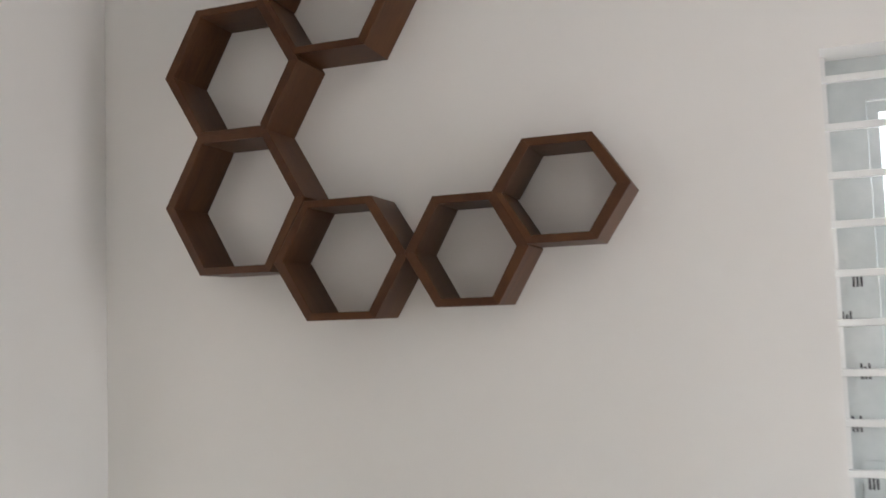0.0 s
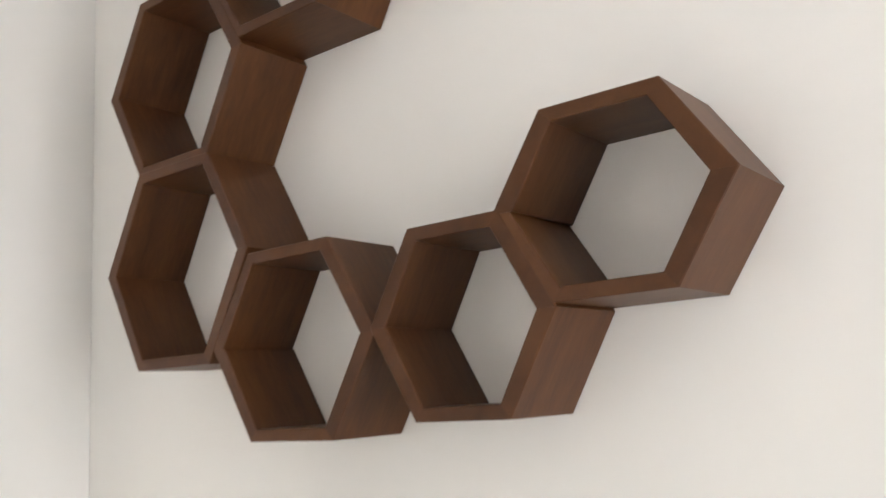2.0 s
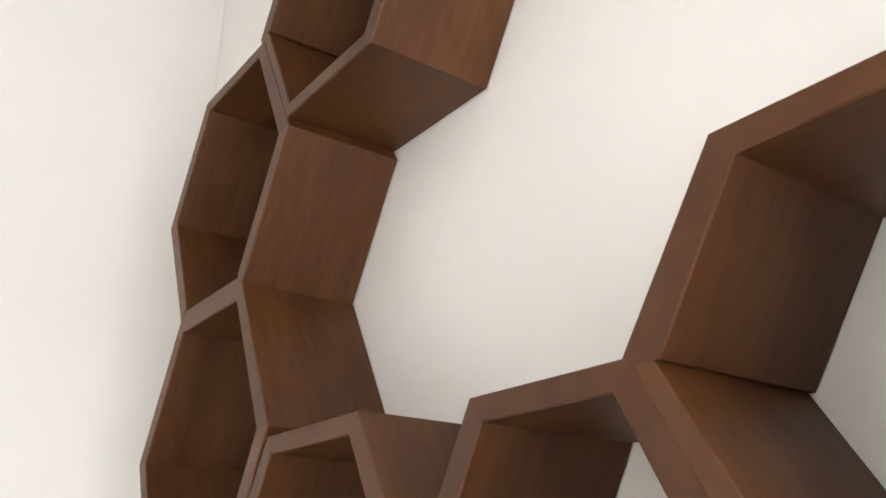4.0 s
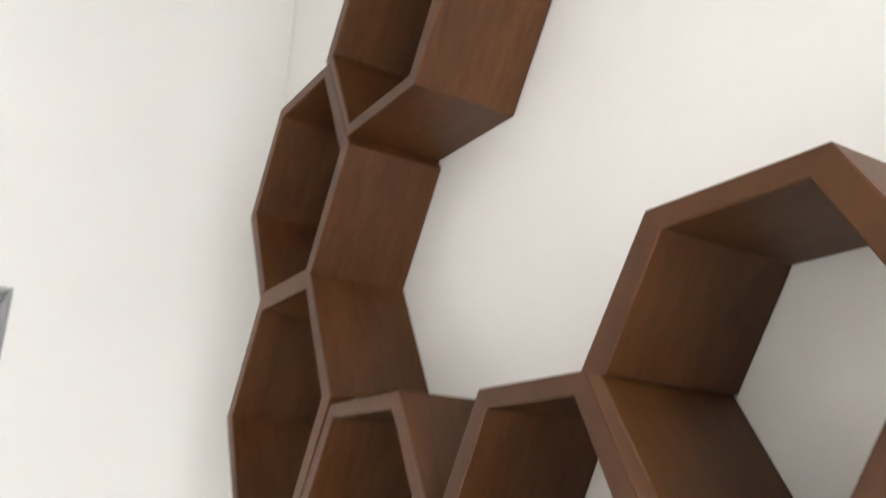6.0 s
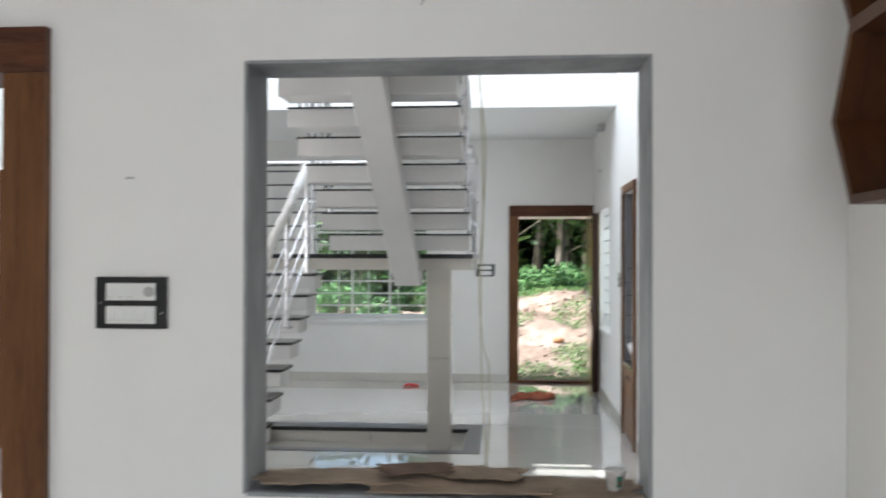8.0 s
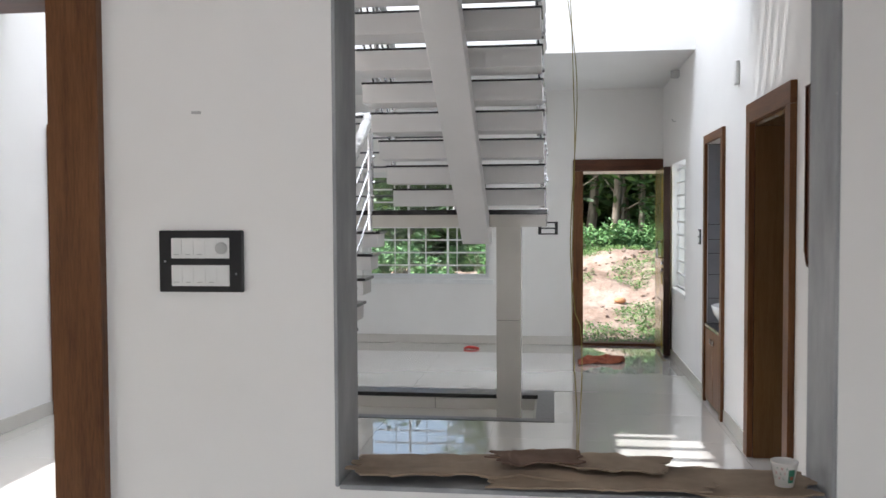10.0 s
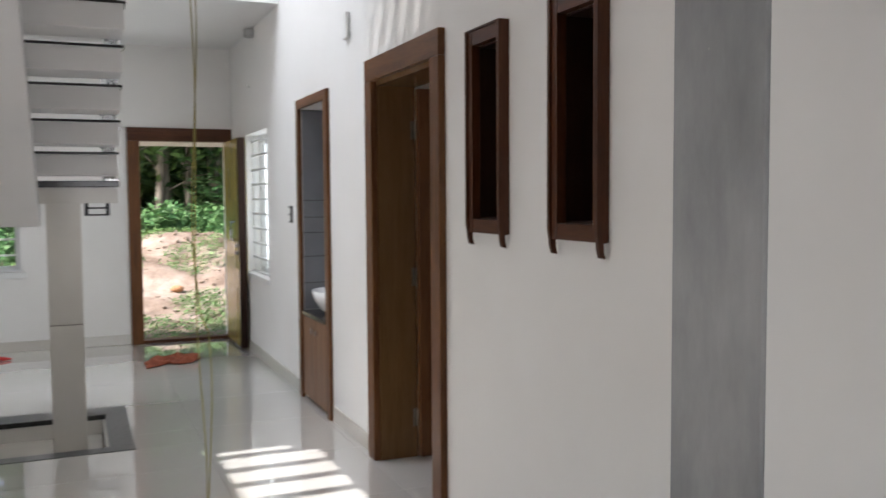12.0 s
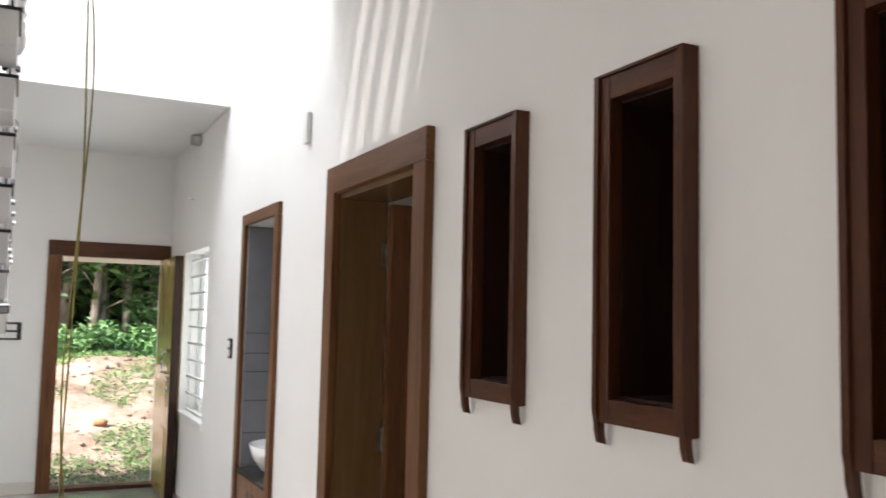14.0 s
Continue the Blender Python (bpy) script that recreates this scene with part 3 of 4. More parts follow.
# ---------------------------------------------------------------- windows with grilles
def grille_window(name, axis, wall, out, u0, z0, u1, z1, bars, panes, label, gin=0.05, fr=0.05):
    """A window in a wall face at `wall`; `out` is +1 or -1 along the axis. u is the other level axis."""
    def at(u, d, z):
        return (u, wall + out * d, z) if axis == 1 else (wall + out * d, u, z)
    ob = thing(name, at((u0 + u1) / 2, 0.1, z0), label, "window")
    ob["kind"] = "structure"
    frame_paint = FRAMEFILM if name == "window_kitchen" else WINWHITE
    part("window_frame", box_bm(at(u0, 0.13, z0), at(u0 + fr, 0.20, z1)), frame_paint, ob)
    for a, b in ((at(u1 - fr, 0.13, z0), at(u1, 0.20, z1)), (at(u0 + fr, 0.13, z0), at(u1 - fr, 0.20, z0 + fr)), (at(u0 + fr, 0.13, z1 - fr), at(u1 - fr, 0.20, z1))):
        part("window_frame", box_bm(a, b), frame_paint, ob)
    step = (u1 - u0 - 2 * fr) / panes
    for i in range(panes):
        ua, ub = u0 + fr + i * step, u0 + fr + (i + 1) * step
        pane = part("sash", slab_with_holes(at(ua + 0.003, 0.145 + 0.018 * (i % 2), z0 + fr + 0.002), tuple(c + dd for c, dd in zip(at(ub - 0.003, 0.145 + 0.018 * (i % 2), z1 - fr - 0.002), ((0, out * 0.015, 0) if axis == 1 else (out * 0.015, 0, 0)))), axis,
                     [(ua + 0.03, z0 + fr + 0.03, ub - 0.03, z1 - fr - 0.03)]) if out > 0 else box_bm(at(ua + 0.003, 0.15, z0 + fr + 0.002), at(ua + 0.03, 0.165, z1 - fr - 0.002)), frame_paint, ob)
        gl = part("pane", box_bm(at(ua + 0.03, 0.150 + 0.018 * (i % 2), z0 + fr + 0.03), at(ub - 0.03, 0.154 + 0.018 * (i % 2), z1 - fr - 0.03)), FILM if name == "window_lobby_side" else GLASS, pane, "milky film-covered glass" if name == "window_lobby_side" else "clear glass")
        gl.visible_shadow = False
    for i in range(bars):
        z = z1 - 0.06 - (z1 - z0 - 0.07) * i / (bars - 1)
        part("grille_bar", box_bm(at(u0 + 0.001, gin, z - 0.009), at(u1 - 0.001, gin + 0.018, z + 0.009), 0.002), WINWHITE, ob)
    n = max(1, int((u1 - u0) / 0.33))
    for i in range(n + 1):
        u = u0 + 0.012 + (u1 - u0 - 0.024) * i / n
        part("grille_upright", box_bm(at(u - 0.006, gin + 0.017, z0 + 0.001), at(u + 0.006, gin + 0.029, z1 - 0.001)), WINWHITE, ob)
    return ob


grille_window("window_kitchen", 1, YR, 1, 0.104, 0.955, 1.70, 2.121, 10, 3, "white steel grille window with white sliding sashes", 0.07, 0.11)
grille_window("window_lobby_side", 1, YW, 1, -9.30, 0.745, -8.33, 2.02, 10, 2, "white window with a horizontal bar grille", 0.05)
# bedroom window is an unseen addition that brings in sky light
grille_window("window_bedroom_added", 1, 4.6, 1, -5.3, 0.9, -3.7, 2.15, 9, 3, "unseen barred window added to light the bedroom", 0.05)
grille_window("window_front", 0, XF, -1, -0.87, 0.755, 0.64, 2.02, 9, 3, "white window with a horizontal bar grille beside the entrance", 0.05)
for nm, u, z0, z1 in (("window_sill", (-9.36, -8.30), 0.70, 0.744), ):
    structure(mesh_ob("window_sill", box_bm((u[0], YW - 0.012, z0), (u[1], YW - 0.001, z1), 0.003), WINWHITE), "pale window sill", "sill")
structure(mesh_ob("window_sill_front", box_bm((XF + 0.001, -0.92, 0.70), (XF + 0.03, 0.69, 0.754), 0.003), WINWHITE), "pale window sill", "sill")

# ---------------------------------------------------------------- entrance door
structure(mesh_ob("porch_canopy", box_bm((XF - 1.05, 1.2, 2.012), (XF - 0.235, 3.1, 2.11), 0.004), PLASTER), "white concrete sunshade over the entrance", "canopy")
ent = thing("door_entrance", (XF, 2.1, 0), "teak entrance door standing open inwards", "door")
part("frame_post", box_bm((XF - 0.10, 1.605, 0.0), (XF + 0.03, 1.72, 2.0), 0.003), TEAK_V, ent)
part("frame_post", box_bm((XF - 0.10, 2.55, 0.0), (XF + 0.03, 2.612, 2.0), 0.003), TEAK_V, ent)
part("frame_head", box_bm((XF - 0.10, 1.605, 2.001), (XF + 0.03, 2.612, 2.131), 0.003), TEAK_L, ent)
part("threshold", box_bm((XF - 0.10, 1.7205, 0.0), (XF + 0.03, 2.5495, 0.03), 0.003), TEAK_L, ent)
# leaf and panels carry the garden's reflection as gold colour
leaf = part("door_leaf", box_bm((XF + 0.05, 2.525, 0.03), (-9.235, 2.563, 1.995), 0.003), SHEENWOOD, ent, "varnished teak leaf, outdoor sheen put into its gold colour")
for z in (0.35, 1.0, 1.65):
    part("panel", box_bm((XF + 0.18, 2.519, z - 0.24), (-9.37, 2.5245, z + 0.24), 0.002), SHEENWOOD, leaf)
# free edge made wider than the leaf to include the shadow gap behind it
part("edge_strip", box_bm((-9.2345, 2.521, 0.03), (-9.222, 2.590, 1.996), 0.002), DARKWOOD, leaf, "dark leaf edge, widened to stand in for the shadow behind")
bm = bmesh.new()
tube(bm, [(-9.33, 2.524, 1.22), (-9.33, 2.47, 1.21), (-9.33, 2.465, 1.13), (-9.33, 2.47, 1.05), (-9.33, 2.524, 1.04)], [0.013] * 5)
part("handle", bm, STEEL, leaf, "steel pull handle", True)
for z in (0.92, 0.99):
    bm = bmesh.new()
    rod(bm, (-9.30, 2.524, z), (-9.30, 2.50, z), 0.022, 16)
    part("lock", bm, STEEL, leaf, "round steel lock")


# ---------------------------------------------------------------- door frame to the next room, beside the hatch
fr = thing("door_frame_side", (XR, -0.3, 0), "dark teak door frame with an opened leaf", "door")
part("frame_post", box_bm((XH - 0.01, 0.16, 0), (XR + 0.03, 0.293, 2.065), 0.003), TEAK_V, fr)
part("frame_post", box_bm((XH - 0.01, -0.94, 0), (XR + 0.03, -0.81, 2.065), 0.003), TEAK_V, fr)
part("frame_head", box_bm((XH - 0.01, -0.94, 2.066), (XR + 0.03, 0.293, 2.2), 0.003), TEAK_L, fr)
south = thing("door_south", (-6.65, -2.4, 0), "closed teak door in the side wall of the hall", "door")
for xa, xb in ((-6.30, -6.12), (-7.2, -7.08)):
    part("frame_post", box_bm((xa, -2.399, 0), (xb, -2.32, 2.08), 0.003), TEAK_V, south)
part("frame_head", box_bm((-7.2, -2.399, 2.081), (-6.12, -2.32, 2.2), 0.003), TEAK_H, south)
part("door_leaf", box_bm((-7.079, -2.398, 0.01), (-6.301, -2.36, 2.08), 0.003), LEAFWOOD, south)

# ---------------------------------------------------------------- switch boards
def switch_board(name, axis, wall, out, u0, u1, z0, z1, knob, label):
    def at(u, d, z):
        return (u, wall + out * d, z) if axis == 1 else (wall + out * d, u, z)
    ob = thing(name, at((u0 + u1) / 2, 0, z0), label, "switch", "switch boards")
    part("plate", box_bm(at(u0, 0.001, z0), at(u1, 0.013, z1), 0.003), BLACKPL, ob)
    du, dz = (u1 - u0) * 0.155, (z1 - z0)
    for k, (za, zb) in enumerate(((z0 + dz * 0.10, z0 + dz * 0.44), (z0 + dz * 0.55, z0 + dz * 0.88))):
        m = part("switch_module", box_bm(at(u0 + du, 0.0135, za), at(u1 - du, 0.0165, zb), 0.001), WHITEPL, ob, "white switch modules")
        n = 5
        for i in range(n):
            ua = u0 + du + (u1 - u0 - 2 * du) * i / n
            ub = u0 + du + (u1 - u0 - 2 * du) * (i + 1) / n
            if knob and k == 1 and i == n - 1:
                bm = bmesh.new()
                c = (ua + ub) / 2 - 0.004
                rod(bm, at(c, 0.0167, (za + zb) / 2), at(c, 0.022, (za + zb) / 2), 0.015, 20)
                kn = part("regulator_knob", bm, GREYPL, m, "round fan regulator knob")
            elif out:
                part("rocker", box_bm(at(ua + 0.0015, 0.0167, za + dz * 0.05), at(ub - 0.0015, 0.0185, zb - dz * 0.03), 0.0006), WHITEPL, m)
            if knob and i < 4 - k:
                c = (ua + ub) / 2
                part("mark", box_bm(at(c - 0.007, 0.0186, za + dz * 0.058), at(c + 0.006, 0.0189, za + dz * 0.07)), GREYPL, m, "grey print")
    for u, z in ((u0 + du / 2, z0 + dz * 0.5), (u1 - du / 2, z0 + dz * 0.3)):
        bm = bmesh.new()
        rod(bm, at(u, 0.0132, z), at(u, 0.0145, z), 0.003, 8)
        part("screw", bm, STEEL, ob)
    return ob


switch_board("switch_board", 0, XR, 1, 0.439, 0.655, 1.312, 1.464, True, "black-framed switch board with two rows of white modules")
switch_board("switch_board", 0, XF, 1, 1.21, 1.434, 1.276, 1.423, False, "small black-framed switch board beside the entrance")
switch_board("switch_board", 1, YW, -1, -7.53, -7.44, 1.25, 1.375, False, "small black switch board beside the basin recess")

# wall box, corner lamp, wire stub
wb = thing("junction_box", (-5.97, YW, 2.38), "small white surface box on the wall", "electrical box")
part("body", box_bm((-6.01, YW - 0.025, 2.36), (-5.94, YW - 0.001, 2.51), 0.004), WHITEPL, wb)
cl = thing("corner_lamp", (-8.87, YW, 2.86), "small grey half-round lamp high on the wall", "lamp")
bm = bmesh.new()
rod(bm, (-8.84, 2.59, 2.85), (-8.84, 2.59, 2.915), 0.055, 24)
part("body", bm, GREYPL, cl)
slot = thing("wall_slot", (XR, 0.536, 1.754), "small dark slit chipped in the white wall", "wall mark")
part("slit", box_bm((XR + 0.0005, 0.524, 1.751), (XR + 0.003, 0.549, 1.758), 0.001), GREYPL, slot)
ws = thing("wire_stub", (XR, 1.44, 2.29), "cut wire hanging from a dark conduit hole", "cable")
bm = bmesh.new()
rod(bm, (XR + 0.001, 1.455, 2.295), (XR + 0.008, 1.455, 2.295), 0.013, 14)
part("conduit_end", bm, BLACKPL, ws)
for d, s in ((0.0, 1), (0.008, 0.5)):
    bm = bmesh.new()
    tube(bm, [(XR + 0.008, 1.45, 2.293), (XR + 0.03, 1.43, 2.289), (XR + 0.035, 1.41 + d, 2.28 - d), (XR + 0.03, 1.385 + 2 * d, 2.262 - 3 * d)], [0.0022] * 4, 6)
    part("wire", bm, GREYPL, ws)
bm = bmesh.new()
hk = thing("wall_hook", (-9.03, YW, 2.44), "small steel hook on the lobby wall", "hook")
tube(bm, [(-9.03, YW - 0.001, 2.44), (-9.03, YW - 0.03, 2.44), (-9.03, YW - 0.035, 2.46)], [0.006] * 3, 6)
part("hook", bm, STEEL, hk)

# ---------------------------------------------------------------- staircase
RISE, GO = 0.151, 0.2425
stair = thing("staircase", (-6.4, 0.6, 0), "white concrete staircase with granite treads on a single beam", "staircase")
LZ = 1.54
# landing
part("landing_slab", box_bm((-7.45, -0.95, LZ - 0.125), (-6.27, 1.34, LZ - 0.036)), POSTTILE, stair, "ivory tiled landing slab")
part("landing_top", box_bm((-7.46, -0.96, LZ - 0.0355), (-6.255, 1.352, LZ), 0.004), GRANITE, stair, "black granite landing top")
part("post_lower", box_bm((-6.86, 0.957, -0.12), (-6.67, 1.147, 0.683), 0.002), POSTTILE, stair, "tile-clad support post")
part("post_upper", box_bm((-6.86, 0.957, 0.688), (-6.67, 1.147, LZ - 0.126), 0.002), POSTTILE, stair, "tile-clad support post")
# lower flight
for k in range(1, 10):
    z = LZ - RISE * k
    x = -6.085 + GO * (k - 1)
    if z < 0.1:
        break
    b = part("tread_block", box_bm((x - 0.265, -0.93, z - 0.115), (x - 0.015, 0.145, z - 0.0205), 0.003), STAIRWHITE, stair)
    part("tread_slab", box_bm((x - 0.275, -0.935, z - 0.02), (x + 0.012, 0.163, z), 0.004), GRANITE, b, "black granite tread")
bm = bmesh.new()
ends = [(-6.2, 1.42), (-6.2, 1.06), (-4.05, -0.02), (-3.85, -0.02), (-4.1, 0.13)]
a = [bm.verts.new((x, -0.47, z)) for x, z in ends]
b = [bm.verts.new((x, -0.27, z)) for x, z in ends]
bm.faces.new(a)
bm.faces.new(b[::-1])
for i in range(5):
    bm.faces.new((a[i], a[(i + 1) % 5], b[(i + 1) % 5], b[i]))
part("stringer", bm, STAIRWHITE, stair)
# upper flight
for k in range(1, 10):
    z = LZ + RISE * k
    x = -6.05 + GO * (k - 1)          # rear face towards the hatch
    b = part("tread_block", box_bm((x - 0.27, 0.27, z - 0.125), (x, 1.335, z - 0.0135), 0.003), STAIRWHITE, stair)
    part("tread_slab", box_bm((x - 0.29, 0.262, z - 0.013), (x - 0.004, 1.345, z), 0.004), GRANITE, b, "black granite tread")
bm = bmesh.new()
sl = RISE / GO
ends = [(-6.52, 1.29), (-6.30, 1.29), (-3.62, 1.29 + sl * 2.68), (-3.62, 1.58 + sl * 2.45), (-6.07, 1.58), (-6.52, 1.41)]
a = [bm.verts.new((x, 0.735, z)) for x, z in ends]
b = [bm.verts.new((x, 0.935, z)) for x, z in ends]
bm.faces.new(a)
bm.faces.new(b[::-1])
for i in range(6):
    bm.faces.new((a[i], a[(i + 1) % 6], b[(i + 1) % 6], b[i]))
bmesh.ops.bevel(bm, geom=bm.edges[:], offset=0.004, segments=1, affect="EDGES")
part("stringer", bm, STAIRWHITE, stair)


def railing(name, start, end, rods, posts, label, top_mat, height=0.80, rod_mat=None):
    """A handrail with rods below it, parallel to the line from start to end at foot level."""
    s, e = Vector(start), Vector(end)
    ob = thing(name, start, label, "railing", "stair railings")
    up = Vector((0, 0, 1))
    bm = bmesh.new()
    if top_mat is WRAP:       # crumpled film wound round the rail
        n, rnd = 90, random.Random(int(1000 * abs(start[1])) + 3)
        line = [s.lerp(e, i / n) + up * (height + rnd.uniform(-0.004, 0.004)) for i in range(n + 1)]
        tube(bm, line, [0.030 + rnd.uniform(-0.003, 0.009) for _ in line], 9)
    else:
        rod(bm, s + up * height, e + up * height, 0.026, 14)
    part("handrail", bm, top_mat, ob)
    for i in range(rods):
        bm = bmesh.new()
        hgt = 0.13 + (height - 0.2) * i / max(1, rods - 1)
        rod(bm, s + up * hgt, e + up * hgt, 0.008, 8)
        part("rail_rod", bm, rod_mat or STEEL, ob)
    for i in range(posts):
        p = s.lerp(e, i / (posts - 1))
        bm = bmesh.new()
        rod(bm, p - up * 0.0, p + up * height, 0.017, 12)
        po = part("rail_post", bm, STEEL, ob)
        bm = bmesh.new()
        add_box(bm, p + Vector((-0.035, -0.035, -0.001)), p + Vector((0.035, 0.035, 0.012)), 0.002)
        part("base_plate", bm, STEEL, po)
        for j in range(2):
            bm = bmesh.new()
            rod(bm, p + up * (0.25 + 0.22 * j) - Vector((0, 0.03, 0)), p + up * (0.25 + 0.22 * j) + Vector((0, 0.03, 0)), 0.013, 10)
            part("clamp", bm, STEEL, po)
    return ob


railing("stair_railing", (-5.93, 0.125, 1.385), (-4.23, 0.125, 1.385 - 1.7 * sl), 5, 4, "steel railing of the lower flight with film-wrapped handrail", WRAP)
railing("stair_railing", (-5.93, 1.315, 1.80), (-3.75, 1.315, 1.80 + 2.18 * sl), 5, 5, "steel railing along the open side of the upper flight", WRAP)
railing("stair_railing", (-5.93, 0.295, 1.80), (-3.75, 0.295, 1.80 + 2.18 * sl), 5, 5, "steel railing along the inner side of the upper flight", WRAP)
railing("stair_railing", (-7.40, -0.9, LZ), (-7.40, 0.55, LZ), 6, 3, "steel railing along the back of the landing", STEEL, 0.83, DARKSTEEL)
railing("stair_railing", (-7.38, 1.318, LZ), (-6.33, 1.318, LZ), 5, 3, "steel railing at the landing end", STEEL, 0.83)

# ---------------------------------------------------------------- sunken bed under the stairs
pit = structure(new("sunken_bed"), "shallow tiled bed edged with grey granite", "floor bed")
# thin black strip stands in for the shaded underside of the border's overhang
for nm, a, b, m in (("border", (-6.36, -0.6, -0.03), (-6.255, 1.40, 0.004), GREYGRAN), ("border", (-7.40, -0.6, -0.03), (-7.19, 1.40, 0.004), GREYGRAN), ("border", (-7.19, 1.265, -0.03), (-6.36, 1.40, 0.004), GREYGRAN),
                    ("edge_strip", (-7.188, -0.6, -0.028), (-7.178, 1.262, 0.0025), GRANITE), ("far_face", (-7.215, -0.6, -0.2), (-7.192, 0.40, -0.032), POSTTILE), ("far_face", (-7.215, 0.405, -0.2), (-7.192, 1.262, -0.032), POSTTILE), ("bed_floor", (-7.19, -0.6, -0.2), (-6.38, 1.24, -0.125), POSTTILE), ("side_face", (-7.19, 1.245, -0.129), (-6.37, 1.264, -0.032), POSTTILE), ("near_face", (-6.375, -0.6, -0.129), (-6.357, 1.24, -0.032), POSTTILE)):
    ob = mesh_ob(nm, box_bm(a, b, 0.001), m)
    ob.parent = pit

# ---------------------------------------------------------------- loose things
cup = thing("paper_cup", (-2.11, 1.955, 0.851), "white paper cup with a green and red print", "cup")
bm = bmesh.new()
N = 28
ring = []
for r0, z0 in ((0.0205, 0.0), (0.0305, 0.056), (0.032, 0.057), (0.032, 0.060), (0.0295, 0.060), (0.020, 0.003)):
    ring.append([bm.verts.new((-2.11 + r0 * math.cos(2 * math.pi * k / N), 1.955 + r0 * math.sin(2 * math.pi * k / N), 0.851 + z0)) for k in range(N)])
for a, b in zip(ring, ring[1:]):
    for k in range(N):
        bm.faces.new((a[k], a[(k + 1) % N], b[(k + 1) % N], b[k]))
bm.faces.new(ring[0][::-1])
bm.faces.new(ring[-1])
body = part("body", bm, PAPER, cup, smooth=True)


def cup_patch(a0, a1, z0, z1, m, name):
    bm = bmesh.new()
    n = 8
    lo, hi = [], []
    for i in range(n + 1):
        a = a0 + (a1 - a0) * i / n
        for lst, z in ((lo, z0), (hi, z1)):
            r0 = 0.0205 + 0.010 * z / 0.056 + 0.0003
            lst.append(bm.verts.new((-2.11 + r0 * math.cos(a), 1.955 + r0 * math.sin(a), 0.851 + z)))
    for i in range(n):
        bm.faces.new((lo[i], lo[i + 1], hi[i + 1], hi[i]))
    part(name, bm, m, body)


cup_patch(0.1, 0.75, 0.012, 0.045, GREENINK, "green_print")
cup_patch(0.3, 0.6, 0.02, 0.028, REDINK, "red_print")
for i in range(9):
    a = -1.1 + 0.13 * i
    cup_patch(a, a + 0.05, 0.02 + 0.012 * (i % 3), 0.026 + 0.012 * (i % 3), REDINK if i % 2 else GREENINK, "speck")


def torn_sheet(name, cx, cy, z, sx, sy, seed, label, lift=0.012, thick=0.004, angle=0.0, material=None):
    """A torn sheet of cardboard with a ragged edge, gently buckled."""
    rnd = random.Random(seed)
    ob = thing(name, (cx, cy, z), label, "cardboard", "cardboard sheets")
    bm = bmesh.new()
    n = 96
    top, rot = [], Matrix.Rotation(angle, 3, "Z")
    mid = Vector((cx, cy, z + lift * 0.6))
    rings = []
    for s in (1.0, 0.66, 0.33):
        rg = []
        for i in range(n):
            a = 2 * math.pi * i / n
            ca, sa = math.cos(a), math.sin(a)
            q = 1 / max(abs(ca), abs(sa)) ** 0.985
            jag = 1 + ((rnd.uniform(-0.035, 0.02) + 0.10 * noise.noise(Vector((ca * 4, sa * 4, seed * 3.1)))) if s == 1.0 else 0)
            tear = 0.03 * noise.noise(Vector((ca * 3.2, sa * 3.2, seed * 1.7))) + 0.012 * noise.noise(Vector((ca * 11, sa * 11, seed * 2.3))) + rnd.uniform(-0.003, 0.003)
            tear = tear if s == 1.0 else 0.0
            p = rot @ Vector((ca * q * sx * s * jag + ca * tear, sa * q * sy * s * jag + sa * tear, 0))
            hgt = lift * (0.5 + 0.5 * noise.noise(Vector((p.x * 5, p.y * 3, seed))))
            rg.append(bm.verts.new((cx + p.x, cy + p.y, z + thick + max(0.0, hgt))))
        rings.append(rg)
    for a, b in zip(rings, rings[1:]):
        for i in range(n):
            bm.faces.new((a[i], a[(i + 1) % n], b[(i + 1) % n], b[i]))
    c = bm.verts.new(mid + Vector((0, 0, thick)))
    for i in range(n):
        bm.faces.new((rings[-1][i], rings[-1][(i + 1) % n], c))
    ext = bmesh.ops.extrude_face_region(bm, geom=bm.faces[:])
    for v in [g for g in ext["geom"] if isinstance(g, bmesh.types.BMVert)]:
        v.co.z -= thick
    part("sheet", bm, material or CARD, ob)
    return ob


torn_sheet("cardboard_sheet", -2.15, 1.19, 0.8425, 0.105, 0.29, 3, "torn brown cardboard sheet lying on the hatch sill", 0.035, 0.005, 0.05)
torn_sheet("cardboard_sheet", -2.135, 1.74, 0.8425, 0.10, 0.28, 8, "stained brown cardboard sheet lying on the hatch sill", 0.010, 0.005, -0.03)
torn_sheet("cardboard_sheet", -2.165, 1.56, 0.868, 0.07, 0.13, 5, "crumpled cardboard flap lying over the others", 0.016, 0.004, -0.15)
torn_sheet("cardboard_scrap", -2.15, 1.37, 0.884, 0.06, 0.11, 21, "peeled dark layer of torn cardboard", 0.012, 0.003, 0.2, CARDTORN)
torn_sheet("cardboard_sheet", -2.045, 1.52, 0.858, 0.05, 0.26, 12, "narrow torn cardboard strip hanging over the sill edge", 0.006, 0.004, 0.03)

